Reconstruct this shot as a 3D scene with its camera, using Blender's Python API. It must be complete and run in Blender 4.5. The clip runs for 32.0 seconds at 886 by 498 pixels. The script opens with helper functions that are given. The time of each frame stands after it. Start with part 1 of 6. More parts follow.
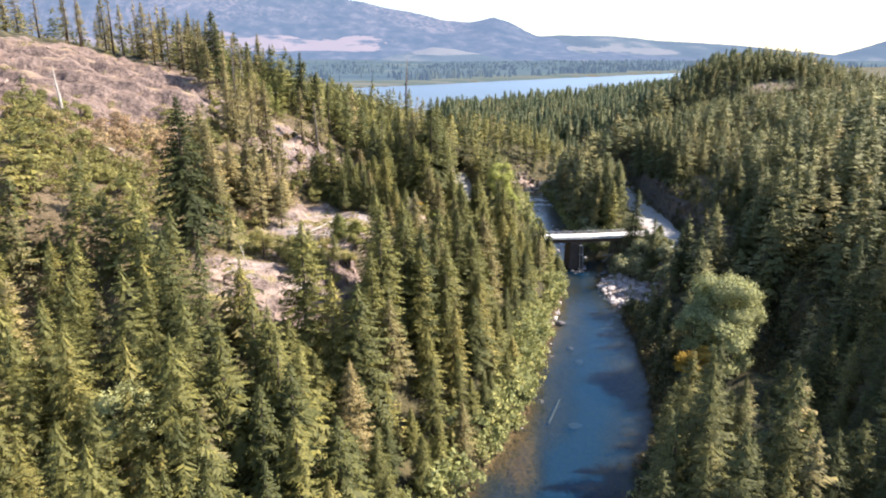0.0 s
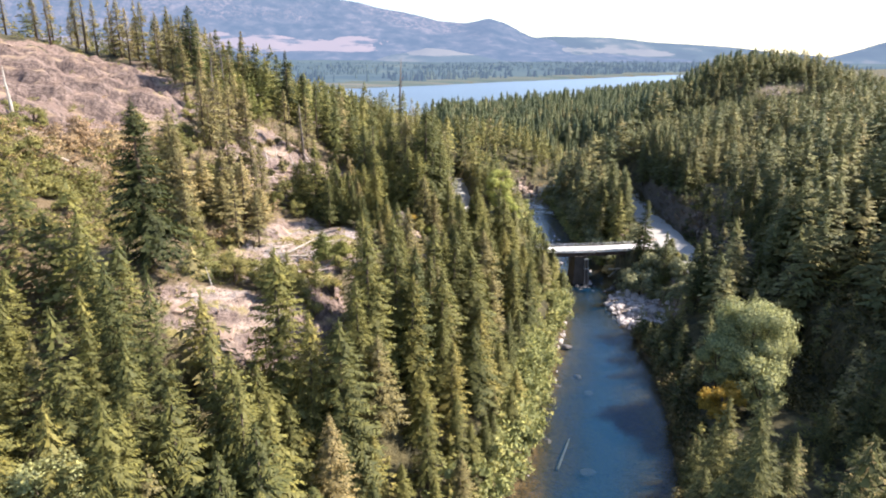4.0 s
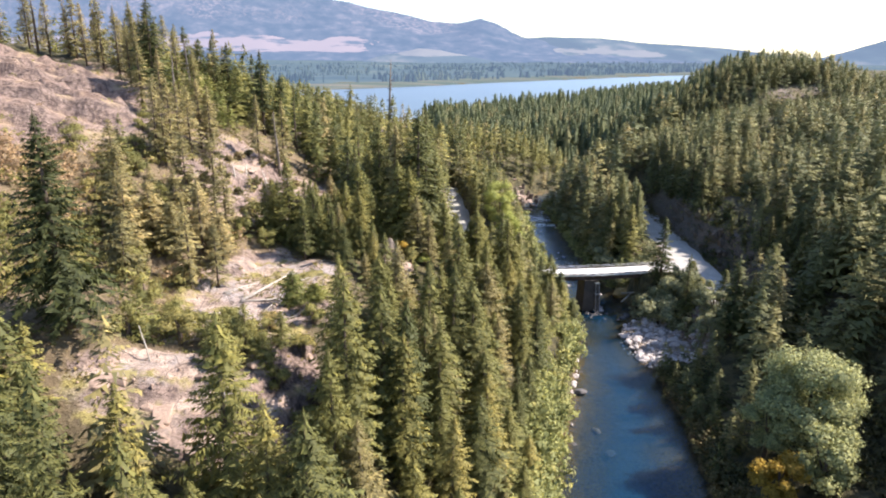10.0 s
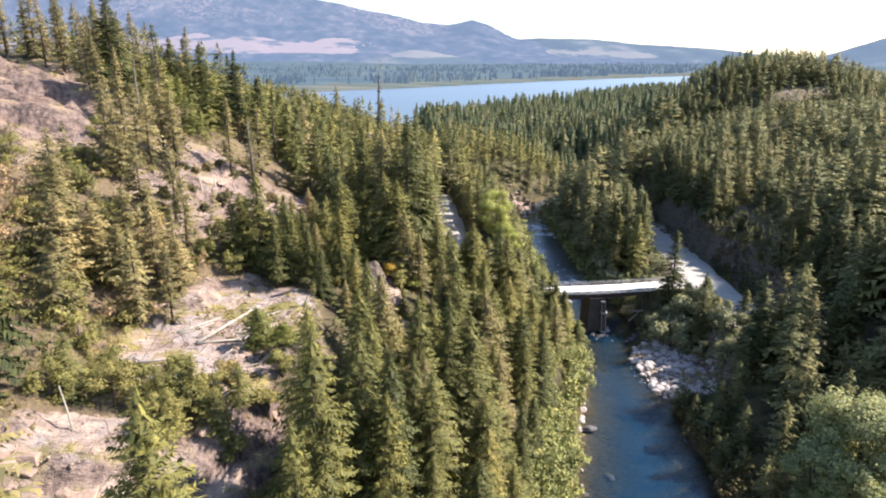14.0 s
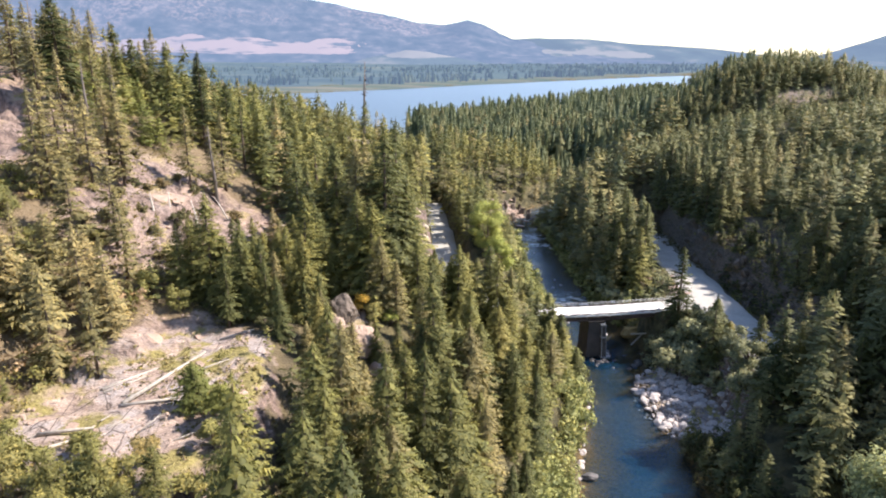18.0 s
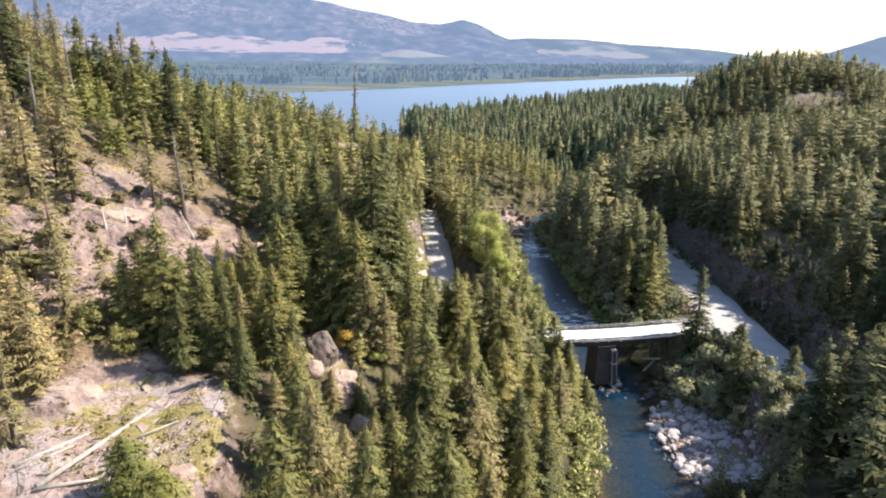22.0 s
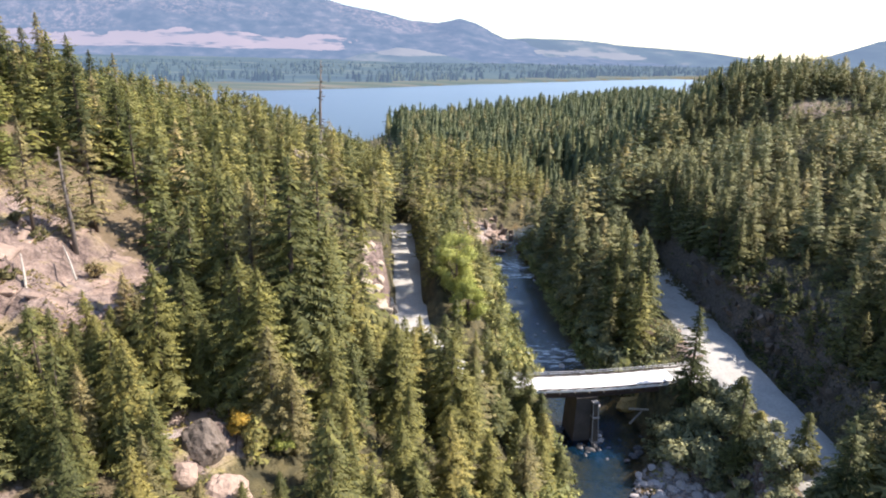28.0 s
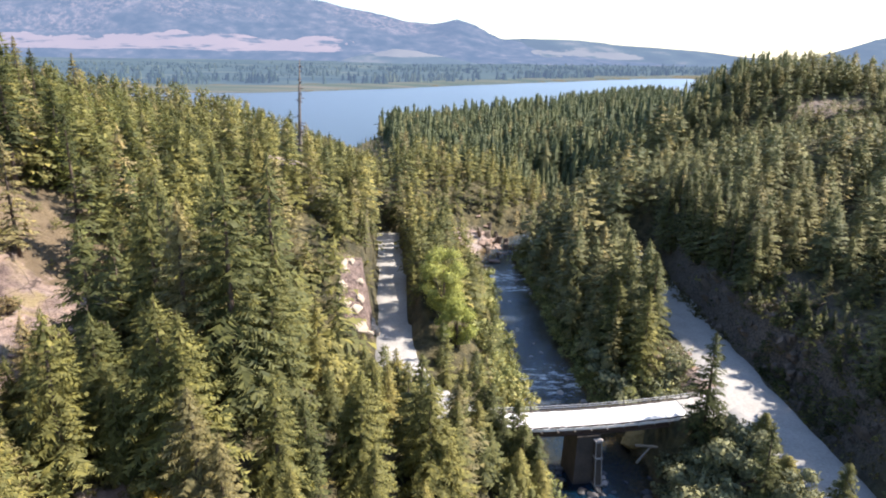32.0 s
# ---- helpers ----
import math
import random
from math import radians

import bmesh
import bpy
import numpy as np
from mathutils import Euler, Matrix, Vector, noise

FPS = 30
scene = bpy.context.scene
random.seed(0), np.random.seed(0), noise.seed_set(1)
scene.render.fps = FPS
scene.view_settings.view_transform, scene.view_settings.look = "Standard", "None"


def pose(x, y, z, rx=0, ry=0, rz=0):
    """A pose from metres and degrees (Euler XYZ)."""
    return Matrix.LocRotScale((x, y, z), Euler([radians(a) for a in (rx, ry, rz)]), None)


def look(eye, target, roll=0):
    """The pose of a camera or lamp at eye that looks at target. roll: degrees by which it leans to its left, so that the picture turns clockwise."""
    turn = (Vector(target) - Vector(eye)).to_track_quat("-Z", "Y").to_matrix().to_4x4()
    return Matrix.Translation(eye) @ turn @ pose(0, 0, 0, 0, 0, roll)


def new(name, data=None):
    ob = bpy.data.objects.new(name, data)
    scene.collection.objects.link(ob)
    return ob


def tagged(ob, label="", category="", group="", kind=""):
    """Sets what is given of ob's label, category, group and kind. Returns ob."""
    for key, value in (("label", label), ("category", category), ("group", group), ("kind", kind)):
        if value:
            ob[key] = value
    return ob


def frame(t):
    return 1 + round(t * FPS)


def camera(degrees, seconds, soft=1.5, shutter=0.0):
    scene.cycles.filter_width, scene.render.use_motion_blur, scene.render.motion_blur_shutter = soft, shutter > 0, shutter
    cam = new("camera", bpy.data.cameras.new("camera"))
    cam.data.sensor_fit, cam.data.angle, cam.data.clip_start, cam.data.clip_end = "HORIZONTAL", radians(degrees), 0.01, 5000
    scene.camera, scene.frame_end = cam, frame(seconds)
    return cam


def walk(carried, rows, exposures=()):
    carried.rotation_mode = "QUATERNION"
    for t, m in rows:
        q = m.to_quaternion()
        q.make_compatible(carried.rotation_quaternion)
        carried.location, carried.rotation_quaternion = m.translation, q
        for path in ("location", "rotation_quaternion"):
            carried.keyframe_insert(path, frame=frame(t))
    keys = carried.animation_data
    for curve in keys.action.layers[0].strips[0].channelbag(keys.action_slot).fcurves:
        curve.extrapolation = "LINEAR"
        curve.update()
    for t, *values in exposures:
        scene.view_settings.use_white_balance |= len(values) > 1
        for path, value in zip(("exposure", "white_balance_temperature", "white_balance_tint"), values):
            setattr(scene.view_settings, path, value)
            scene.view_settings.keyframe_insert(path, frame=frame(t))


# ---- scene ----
cam = camera(68.0, 32.0, soft=1.97)
PATH = [
    (0, (0.0, 0.0, 58.457), (0.0, 1.918, 57.889), 0.0),
    (3, (-0.073, 9.598, 58.324), (-0.062, 11.516, 57.758), 0.1),
    (6, (-0.558, 18.84, 58.13), (-0.534, 20.758, 57.565), 0.5),
    (9, (-0.774, 28.402, 58.367), (-0.738, 30.32, 57.802), 0.4),
    (13, (-0.668, 41.29, 57.764), (-0.611, 43.209, 57.204), 0.2),
    (16.5, (1.32, 52.369, 58.2), (1.39, 54.287, 57.639), 0.2),
    (19, (2.389, 59.676, 58.186), (2.462, 61.595, 57.627), -0.0),
    (21, (2.144, 65.948, 58.101), (2.229, 67.866, 57.539), 0.2),
    (23, (3.25, 72.046, 57.943), (3.34, 73.964, 57.383), 0.5),
    (25, (5.462, 77.404, 58.373), (5.552, 79.321, 57.81), 0.6),
    (28, (9.443, 86.179, 58.66), (9.545, 88.095, 58.096), 1.2),
    (30, (11.414, 92.746, 58.211), (11.52, 94.662, 57.647), 1.2),
    (32, (12.374, 98.058, 57.98), (12.48, 99.975, 57.419), 0.8),
]
walk(cam, [(t, look(eye, target, roll)) for t, eye, target, roll in PATH], ((0, 1.14, 6500, 13), (12, 1.12, 6500, 13), (20, 1.07, 6500, 13), (28, 1.03, 6450, 13), (32, 1.02, 6400, 13)))

# ---- light: late-summer sun from the east over a hazy sky ----
SUN_AZ, SUN_EL = radians(88), radians(46.5)
world = bpy.data.worlds.new("sky")
scene.world = world
world.use_nodes = True
wn = world.node_tree.nodes
sky = wn.new("ShaderNodeTexSky")
sky.sky_type, sky.sun_disc = "NISHITA", False
sky.sun_elevation, sky.sun_rotation = SUN_EL, SUN_AZ
sky.air_density, sky.dust_density, sky.ozone_density = 1.0, 0.4, 1.5
wn["Background"].inputs["Strength"].default_value = 0.13
world.node_tree.links.new(sky.outputs["Color"], wn["Background"].inputs["Color"])
sun_dir = Vector((math.sin(SUN_AZ) * math.cos(SUN_EL), math.cos(SUN_AZ) * math.cos(SUN_EL), math.sin(SUN_EL)))
sun_lamp = bpy.data.lights.new("sun", "SUN")
sun_lamp.energy, sun_lamp.angle, sun_lamp.color = 5.2, radians(0.6), (1.0, 0.905, 0.79)
sun = new("sun", sun_lamp)
sun.matrix_world = look(sun_dir * 300, (0, 0, 0))


# ---- materials ----
def material(name):
    m = bpy.data.materials.new(name)
    m.use_nodes = True
    t = m.node_tree
    return m, t, t.nodes["Principled BSDF"]


def node(t, kind, **values):
    n = t.nodes.new("ShaderNode" + kind)
    for key, v in values.items():
        n.inputs[key.replace("_", " ")].default_value = v
    return n


def ramp(t, src, stops):
    r = t.nodes.new("ShaderNodeValToRGB")
    e = r.color_ramp.elements
    while len(e) < len(stops):
        e.new(0.5)
    for el, (p, c) in zip(e, stops):
        el.position, el.color = p, (*c, 1) if len(c) == 3 else c
    t.links.new(src, r.inputs[0])
    return r.outputs["Color"]


def mix(t, fac, a, b, blend="MIX"):
    n = t.nodes.new("ShaderNodeMix")
    n.data_type, n.blend_type = "RGBA", blend
    for sock, v in ((n.inputs[0], fac), (n.inputs[6], a), (n.inputs[7], b)):
        if isinstance(v, bpy.types.NodeSocket):
            t.links.new(v, sock)
        elif isinstance(v, (int, float)):
            sock.default_value = v
        else:
            sock.default_value = (*v, 1)
    return n.outputs[2]


def calc(t, op, a, b=0.0, clamp=False):
    n = t.nodes.new("ShaderNodeMath")
    n.operation, n.use_clamp = op, clamp
    for sock, v in zip(n.inputs, (a, b)):
        if isinstance(v, bpy.types.NodeSocket):
            t.links.new(v, sock)
        else:
            sock.default_value = v
    return n.outputs[0]


def noise_at(t, scale, detail=5.0, rough=0.55, space="Object", squash=None):
    c = t.nodes.new("ShaderNodeTexCoord")
    src = c.outputs[space]
    if squash:
        mp = t.nodes.new("ShaderNodeMapping")
        mp.inputs["Scale"].default_value = squash
        t.links.new(src, mp.inputs["Vector"])
        src = mp.outputs[0]
    n = node(t, "TexNoise", Scale=scale, Detail=detail, Roughness=rough)
    t.links.new(src, n.inputs["Vector"])
    return n.outputs["Fac"]


def bump(t, p, height, strength=0.5, distance=0.1):
    b = node(t, "Bump", Strength=strength, Distance=distance)
    t.links.new(height, b.inputs["Height"])
    t.links.new(b.outputs[0], p.inputs["Normal"])


def plain(name, dark, light, scale, rough=0.85, bumpy=0.4, dist=0.05, squash=None, metal=0.0):
    """A surface that wanders between two colours, at two scales."""
    m, t, p = material(name)
    a = noise_at(t, scale, squash=squash)
    b = noise_at(t, scale * 9, 3.0, squash=squash)
    col = ramp(t, a, [(0.3, dark), (0.7, light)])
    col = mix(t, 0.45, col, ramp(t, b, [(0.3, tuple(c * 0.55 for c in light)), (0.65, light)]))
    t.links.new(col, p.inputs["Base Color"])
    p.inputs["Roughness"].default_value, p.inputs["Metallic"].default_value = rough, metal
    bump(t, p, calc(t, "ADD", a, calc(t, "MULTIPLY", b, 0.5)), bumpy, dist)
    return m


def foliage(name, dark, light, warm, through_light=0.26, vary=1.0):
    """Leaves or needles: the tint wanders from plant to plant and from spray to spray."""
    m, t, p = material(name)
    info = t.nodes.new("ShaderNodeObjectInfo")
    at = t.nodes.new("ShaderNodeAttribute")
    at.attribute_name = "tint"
    geo = t.nodes.new("ShaderNodeNewGeometry")
    plant = calc(t, "FRACT", calc(t, "ADD", info.outputs["Random"], at.outputs["Fac"]))
    col = ramp(t, plant, [(0.0, dark), (0.45, tuple((a + b) / 2 for a, b in zip(dark, light))), (0.8, light), (1.0, warm)])
    isl = ramp(t, geo.outputs["Random Per Island"], [(0.0, (0.55, 0.6, 0.6)), (0.55, (1.0, 1.0, 1.0)), (1.0, (1.5, 1.42, 1.15))])
    col = mix(t, vary, col, isl, "MULTIPLY")
    t.links.new(col, p.inputs["Base Color"])
    p.inputs["Roughness"].default_value = 0.65
    p.inputs["Specular IOR Level"].default_value = 0.25
    tr = t.nodes.new("ShaderNodeBsdfTranslucent")
    t.links.new(col, tr.inputs["Color"])
    mx = t.nodes.new("ShaderNodeMixShader")
    mx.inputs[0].default_value = through_light
    t.links.new(p.outputs[0], mx.inputs[1])
    t.links.new(tr.outputs[0], mx.inputs[2])
    t.links.new(mx.outputs[0], t.nodes["Material Output"].inputs["Surface"])
    return m


def far_surface(name, stops, scale, air, amount, squash=None, logged=None):
    """Distance: a plain glow in the colour of lit air stands in for haze. logged: heights between which it is cleared,
    in patches.
    """
    m, t, p = material(name)
    a = noise_at(t, scale, 6.0, 0.6, squash=squash)
    col = ramp(t, a, stops)
    if logged:
        low, high, left, right, cleared = logged
        xyz = t.nodes.new("ShaderNodeSeparateXYZ")
        tc = t.nodes.new("ShaderNodeTexCoord")
        t.links.new(tc.outputs["Object"], xyz.inputs[0])
        wob = calc(t, "MULTIPLY", calc(t, "SUBTRACT", noise_at(t, 0.0035, 5.0, 0.6, squash=(1, 1, 2)), 0.5), 150)
        z = calc(t, "ADD", xyz.outputs["Z"], wob)
        foot = calc(t, "ADD", xyz.outputs["Z"], calc(t, "MULTIPLY", wob, 0.2))
        band = calc(t, "MULTIPLY", calc(t, "GREATER_THAN", foot, low), calc(t, "LESS_THAN", z, high))
        x = calc(t, "ADD", xyz.outputs["X"], calc(t, "MULTIPLY", wob, 4.0))
        band = calc(t, "MULTIPLY", band, calc(t, "MULTIPLY", calc(t, "GREATER_THAN", x, left), calc(t, "LESS_THAN", x, right)))
        strip = ramp(t, noise_at(t, 0.01, 4.0, 0.6, squash=(0.4, 0.4, 3)), [(0.36, (0, 0, 0)), (0.44, (1, 1, 1))])
        col = mix(t, calc(t, "MULTIPLY", band, strip), col, cleared)
        # bare rock faces and old slides higher up
        face = ramp(t, noise_at(t, 0.0022, 3.0, 0.5), [(0.46, (0, 0, 0)), (0.6, (1, 1, 1))])
        grain = ramp(t, noise_at(t, 0.03, 7.0, 0.72, squash=(1.3, 1.3, 0.6)), [(0.46, (0, 0, 0)), (0.6, (1, 1, 1))])
        above = calc(t, "GREATER_THAN", z, high + 20)
        col = mix(t, calc(t, "MULTIPLY", calc(t, "MULTIPLY", calc(t, "MULTIPLY", face, grain), above), 0.5), col, tuple(min(1.0, c * 1.25) for c in cleared))
    t.links.new(col, p.inputs["Base Color"])
    p.inputs["Roughness"].default_value = 1.0
    p.inputs["Specular IOR Level"].default_value = 0.0
    # haze put into the surface itself, as flat emission
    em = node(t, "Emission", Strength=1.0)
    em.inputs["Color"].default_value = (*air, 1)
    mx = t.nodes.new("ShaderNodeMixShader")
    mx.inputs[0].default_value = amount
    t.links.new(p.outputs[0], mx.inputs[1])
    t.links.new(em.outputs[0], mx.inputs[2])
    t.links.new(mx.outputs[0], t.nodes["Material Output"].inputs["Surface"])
    return m


def ground_material():
    m, t, p = material("forest ground")
    bare = t.nodes.new("ShaderNodeAttribute")
    bare.attribute_name = "bare"
    bed = t.nodes.new("ShaderNodeAttribute")
    bed.attribute_name = "bed"
    cliff = t.nodes.new("ShaderNodeAttribute")
    cliff.attribute_name = "cliff"
    dry = t.nodes.new("ShaderNodeAttribute")
    dry.attribute_name = "dry"
    big, mid, fine = noise_at(t, 0.07), noise_at(t, 0.45, 6.0), noise_at(t, 2.6, 6.0, 0.65)
    floor = mix(t, ramp(t, mid, [(0.4, (0, 0, 0)), (0.62, (1, 1, 1))]), (0.045, 0.042, 0.02), (0.12, 0.1, 0.045))
    heath = t.nodes.new("ShaderNodeAttribute")
    heath.attribute_name = "heath"
    geo = t.nodes.new("ShaderNodeNewGeometry")
    tilt = t.nodes.new("ShaderNodeSeparateXYZ")
    t.links.new(geo.outputs["Normal"], tilt.inputs[0])
    flat = ramp(t, calc(t, "ADD", tilt.outputs["Z"], calc(t, "MULTIPLY", calc(t, "SUBTRACT", mid, 0.5), 0.35)), [(0.74, (0, 0, 0)), (0.93, (1, 1, 1))])
    strata = noise_at(t, 0.55, 7.0, 0.65, squash=(0.45, 1.5, 2.2))
    pale = mix(t, ramp(t, strata, [(0.4, (0, 0, 0)), (0.6, (1, 1, 1))]), (0.27, 0.2, 0.165), (0.5, 0.385, 0.315))
    pale = mix(t, ramp(t, noise_at(t, 0.22, 5.0, 0.6), [(0.48, (0, 0, 0)), (0.6, (1, 1, 1))]), pale, (0.37, 0.32, 0.3))
    brown = mix(t, ramp(t, strata, [(0.36, (0, 0, 0)), (0.62, (1, 1, 1))]), (0.15, 0.1, 0.085), (0.32, 0.225, 0.175))
    rock = mix(t, heath.outputs["Fac"], pale, brown)
    face = mix(t, ramp(t, noise_at(t, 0.9, 6.0, 0.7, squash=(1.4, 1.4, 0.5)), [(0.38, (0, 0, 0)), (0.62, (1, 1, 1))]), (0.085, 0.06, 0.055), (0.3, 0.22, 0.185))
    rock = mix(t, flat, face, rock)
    rock = mix(t, ramp(t, fine, [(0.34, (1, 1, 1)), (0.43, (0, 0, 0))]), rock, (0.16, 0.115, 0.095))
    rock = mix(t, ramp(t, strata, [(0.33, (1, 1, 1)), (0.38, (0, 0, 0))]), rock, (0.09, 0.065, 0.058))
    seam = node(t, "TexVoronoi", Scale=0.42)
    seam.feature = "DISTANCE_TO_EDGE"
    wv = node(t, "TexNoise", Scale=0.6, Detail=4.0)
    tc = t.nodes.new("ShaderNodeTexCoord")
    mp = t.nodes.new("ShaderNodeMapping")
    mp.inputs["Rotation"].default_value, mp.inputs["Scale"].default_value = (0, 0, 0.5), (1.0, 0.45, 1.2)
    t.links.new(tc.outputs["Object"], mp.inputs["Vector"])
    t.links.new(mp.outputs[0], wv.inputs["Vector"])
    warp = mix(t, 0.3, mp.outputs[0], wv.outputs["Color"], "ADD")
    t.links.new(warp, seam.inputs["Vector"])
    crack = ramp(t, seam.outputs["Distance"], [(0.006, (1, 1, 1)), (0.022, (0, 0, 0))])
    crack = calc(t, "MULTIPLY", crack, ramp(t, big, [(0.42, (0, 0, 0)), (0.55, (1, 1, 1))]))
    rock = mix(t, crack, rock, (0.09, 0.065, 0.055))
    grass = mix(t, ramp(t, fine, [(0.3, (0, 0, 0)), (0.7, (1, 1, 1))]), (0.18, 0.128, 0.08), (0.29, 0.207, 0.132))
    floor = mix(t, dry.outputs["Fac"], floor, grass)
    turf = mix(t, heath.outputs["Fac"], mix(t, ramp(t, fine, [(0.35, (0, 0, 0)), (0.65, (1, 1, 1))]), (0.2, 0.165, 0.06), (0.33, 0.28, 0.1)), (0.34, 0.25, 0.17))
    turfy = calc(t, "MULTIPLY", ramp(t, noise_at(t, 0.16, 5.0, 0.6), [(0.52, (0, 0, 0)), (0.58, (1, 1, 1))]), flat)
    rock = mix(t, turfy, rock, turf)
    stones = mix(t, ramp(t, fine, [(0.35, (0, 0, 0)), (0.6, (1, 1, 1))]), (0.02, 0.025, 0.018), (0.16, 0.1, 0.035))
    edge = calc(t, "ADD", bare.outputs["Fac"], calc(t, "MULTIPLY", calc(t, "SUBTRACT", mid, 0.5), 1.1))
    col = mix(t, ramp(t, edge, [(0.4, (0, 0, 0)), (0.55, (1, 1, 1))]), floor, rock)
    # dark crag rock, with part of the rock cut's shade painted in
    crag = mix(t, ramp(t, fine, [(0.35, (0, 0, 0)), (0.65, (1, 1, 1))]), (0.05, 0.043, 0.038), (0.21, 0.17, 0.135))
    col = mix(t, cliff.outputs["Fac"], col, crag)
    col = mix(t, bed.outputs["Fac"], col, stones)
    t.links.new(col, p.inputs["Base Color"])
    p.inputs["Roughness"].default_value = 0.95
    bump(t, p, calc(t, "ADD", calc(t, "ADD", mid, calc(t, "MULTIPLY", fine, 0.4)), calc(t, "MULTIPLY", strata, 0.8)), 0.9, 0.9)
    return m


def water_material(name, deep, foam, ripple, gloss=0.08):
    """Clear dark water: tinted see-through with the sky's gloss, broken white where the current runs over rocks, and
    white flecks painted for sky sparkle.
    """
    m, t, p = material(name)
    out = t.nodes["Material Output"]
    wave = noise_at(t, 0.9, 4.0, 0.6, squash=(1.0, 0.45, 1.0))
    bp = node(t, "Bump", Strength=ripple, Distance=0.3)
    t.links.new(wave, bp.inputs["Height"])
    tp = t.nodes.new("ShaderNodeBsdfTransparent")
    tp.inputs["Color"].default_value = (0.44, 0.52, 0.54, 1)
    p.inputs["Base Color"].default_value = (*deep, 1)
    p.inputs["Roughness"].default_value = 0.4
    p.inputs["Specular IOR Level"].default_value = 0.0
    body = t.nodes.new("ShaderNodeMixShader")
    if foam:
        deep_at = t.nodes.new("ShaderNodeAttribute")
        deep_at.attribute_name = "depth"
        t.links.new(ramp(t, deep_at.outputs["Fac"], [(0.0, (0.03, 0.03, 0.03)), (0.25, (0.16, 0.16, 0.16)), (0.85, (0.55, 0.55, 0.55))]), body.inputs[0])
        t.links.new(ramp(t, deep_at.outputs["Fac"], [(0.0, (0.95, 0.95, 0.92)), (0.3, (0.64, 0.72, 0.7)), (0.85, (0.4, 0.49, 0.52))]), tp.inputs["Color"])
    else:
        body.inputs[0].default_value = 0.45
    t.links.new(tp.outputs[0], body.inputs[1])
    t.links.new(p.outputs[0], body.inputs[2])
    gl = node(t, "BsdfGlossy", Roughness=gloss)
    gl.inputs["Color"].default_value = (0.7, 0.75, 0.8, 1)
    t.links.new(bp.outputs[0], gl.inputs["Normal"])
    fr = node(t, "Fresnel", IOR=1.33)
    t.links.new(bp.outputs[0], fr.inputs["Normal"])
    mx = t.nodes.new("ShaderNodeMixShader")
    t.links.new(fr.outputs[0], mx.inputs[0])
    t.links.new(body.outputs[0], mx.inputs[1])
    t.links.new(gl.outputs[0], mx.inputs[2])
    last = mx.outputs[0]
    if foam:
        at = t.nodes.new("ShaderNodeAttribute")
        at.attribute_name = "foam"
        f = calc(t, "ADD", noise_at(t, 0.55, 6.0, 0.7, squash=(0.7, 1.6, 1.0)), calc(t, "MULTIPLY", at.outputs["Fac"], 0.3))
        f = ramp(t, f, [(0.76, (0, 0, 0)), (0.9, (1, 1, 1))])
        # fine diffuse white that stands in for sky reflected off moving water
        sky_flecks = ramp(t, noise_at(t, 1.6, 5.0, 0.7, squash=(0.6, 1.7, 1.0)), [(0.44, (0, 0, 0)), (0.78, (0.55, 0.55, 0.55))])
        f = calc(t, "MAXIMUM", f, calc(t, "MULTIPLY", sky_flecks, calc(t, "MULTIPLY", at.outputs["Fac"], 1.3, True)))
        white = node(t, "BsdfDiffuse", Roughness=1.0)
        white.inputs["Color"].default_value = (0.75, 0.78, 0.8, 1)
        m2 = t.nodes.new("ShaderNodeMixShader")
        t.links.new(f, m2.inputs[0])
        t.links.new(last, m2.inputs[1])
        t.links.new(white.outputs[0], m2.inputs[2])
        last = m2.outputs[0]
    t.links.new(last, out.inputs["Surface"])
    return m


M_GROUND = ground_material()
M_WATER = water_material("river water", (0.009, 0.046, 0.1), True, 0.4)
M_LAKE = water_material("lake water", (0.13, 0.18, 0.24), False, 0.1, 0.3)
M_FIR = foliage("fir needles", (0.095, 0.105, 0.039), (0.212, 0.2, 0.063), (0.272, 0.235, 0.076))
M_HILLFIR = foliage("blue-green fir needles", (0.117, 0.13, 0.058), (0.214, 0.206, 0.085), (0.262, 0.228, 0.097), vary=0.5)
M_FLATFIR = foliage("dark valley fir needles", (0.08, 0.104, 0.053), (0.158, 0.175, 0.079), (0.205, 0.193, 0.088), vary=0.5)
# fir needles again, with the east bank's shade put into the colour
M_SHADEFIR = foliage("shade-darkened fir needles", (0.08, 0.09, 0.039), (0.165, 0.163, 0.062), (0.215, 0.19, 0.073))
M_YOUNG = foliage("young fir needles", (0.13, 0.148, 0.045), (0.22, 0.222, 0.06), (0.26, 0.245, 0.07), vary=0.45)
# dark old firs; also the painted shade of young firs by the bank
M_OLDSHADEFIR = foliage("old and shaded fir needles", (0.05, 0.06, 0.022), (0.085, 0.096, 0.032), (0.11, 0.115, 0.036))
M_PINE = foliage("pine needles", (0.18, 0.16, 0.072), (0.29, 0.245, 0.112), (0.34, 0.27, 0.13))
M_SHRUB = foliage("shrub leaves", (0.19, 0.185, 0.068), (0.285, 0.262, 0.09), (0.34, 0.265, 0.115), 0.3)
M_WILLOW = foliage("willow leaves", (0.25, 0.27, 0.11), (0.33, 0.335, 0.14), (0.37, 0.345, 0.14), 0.34)
M_SALLOW = foliage("grey willow leaves", (0.2, 0.21, 0.12), (0.29, 0.295, 0.17), (0.34, 0.32, 0.18), 0.3)
M_POPLAR = foliage("poplar leaves", (0.33, 0.345, 0.165), (0.41, 0.42, 0.21), (0.46, 0.45, 0.22), 0.32)
M_MAPLE = foliage("yellow leaves", (0.33, 0.36, 0.1), (0.38, 0.4, 0.12), (0.4, 0.41, 0.14), 0.4)
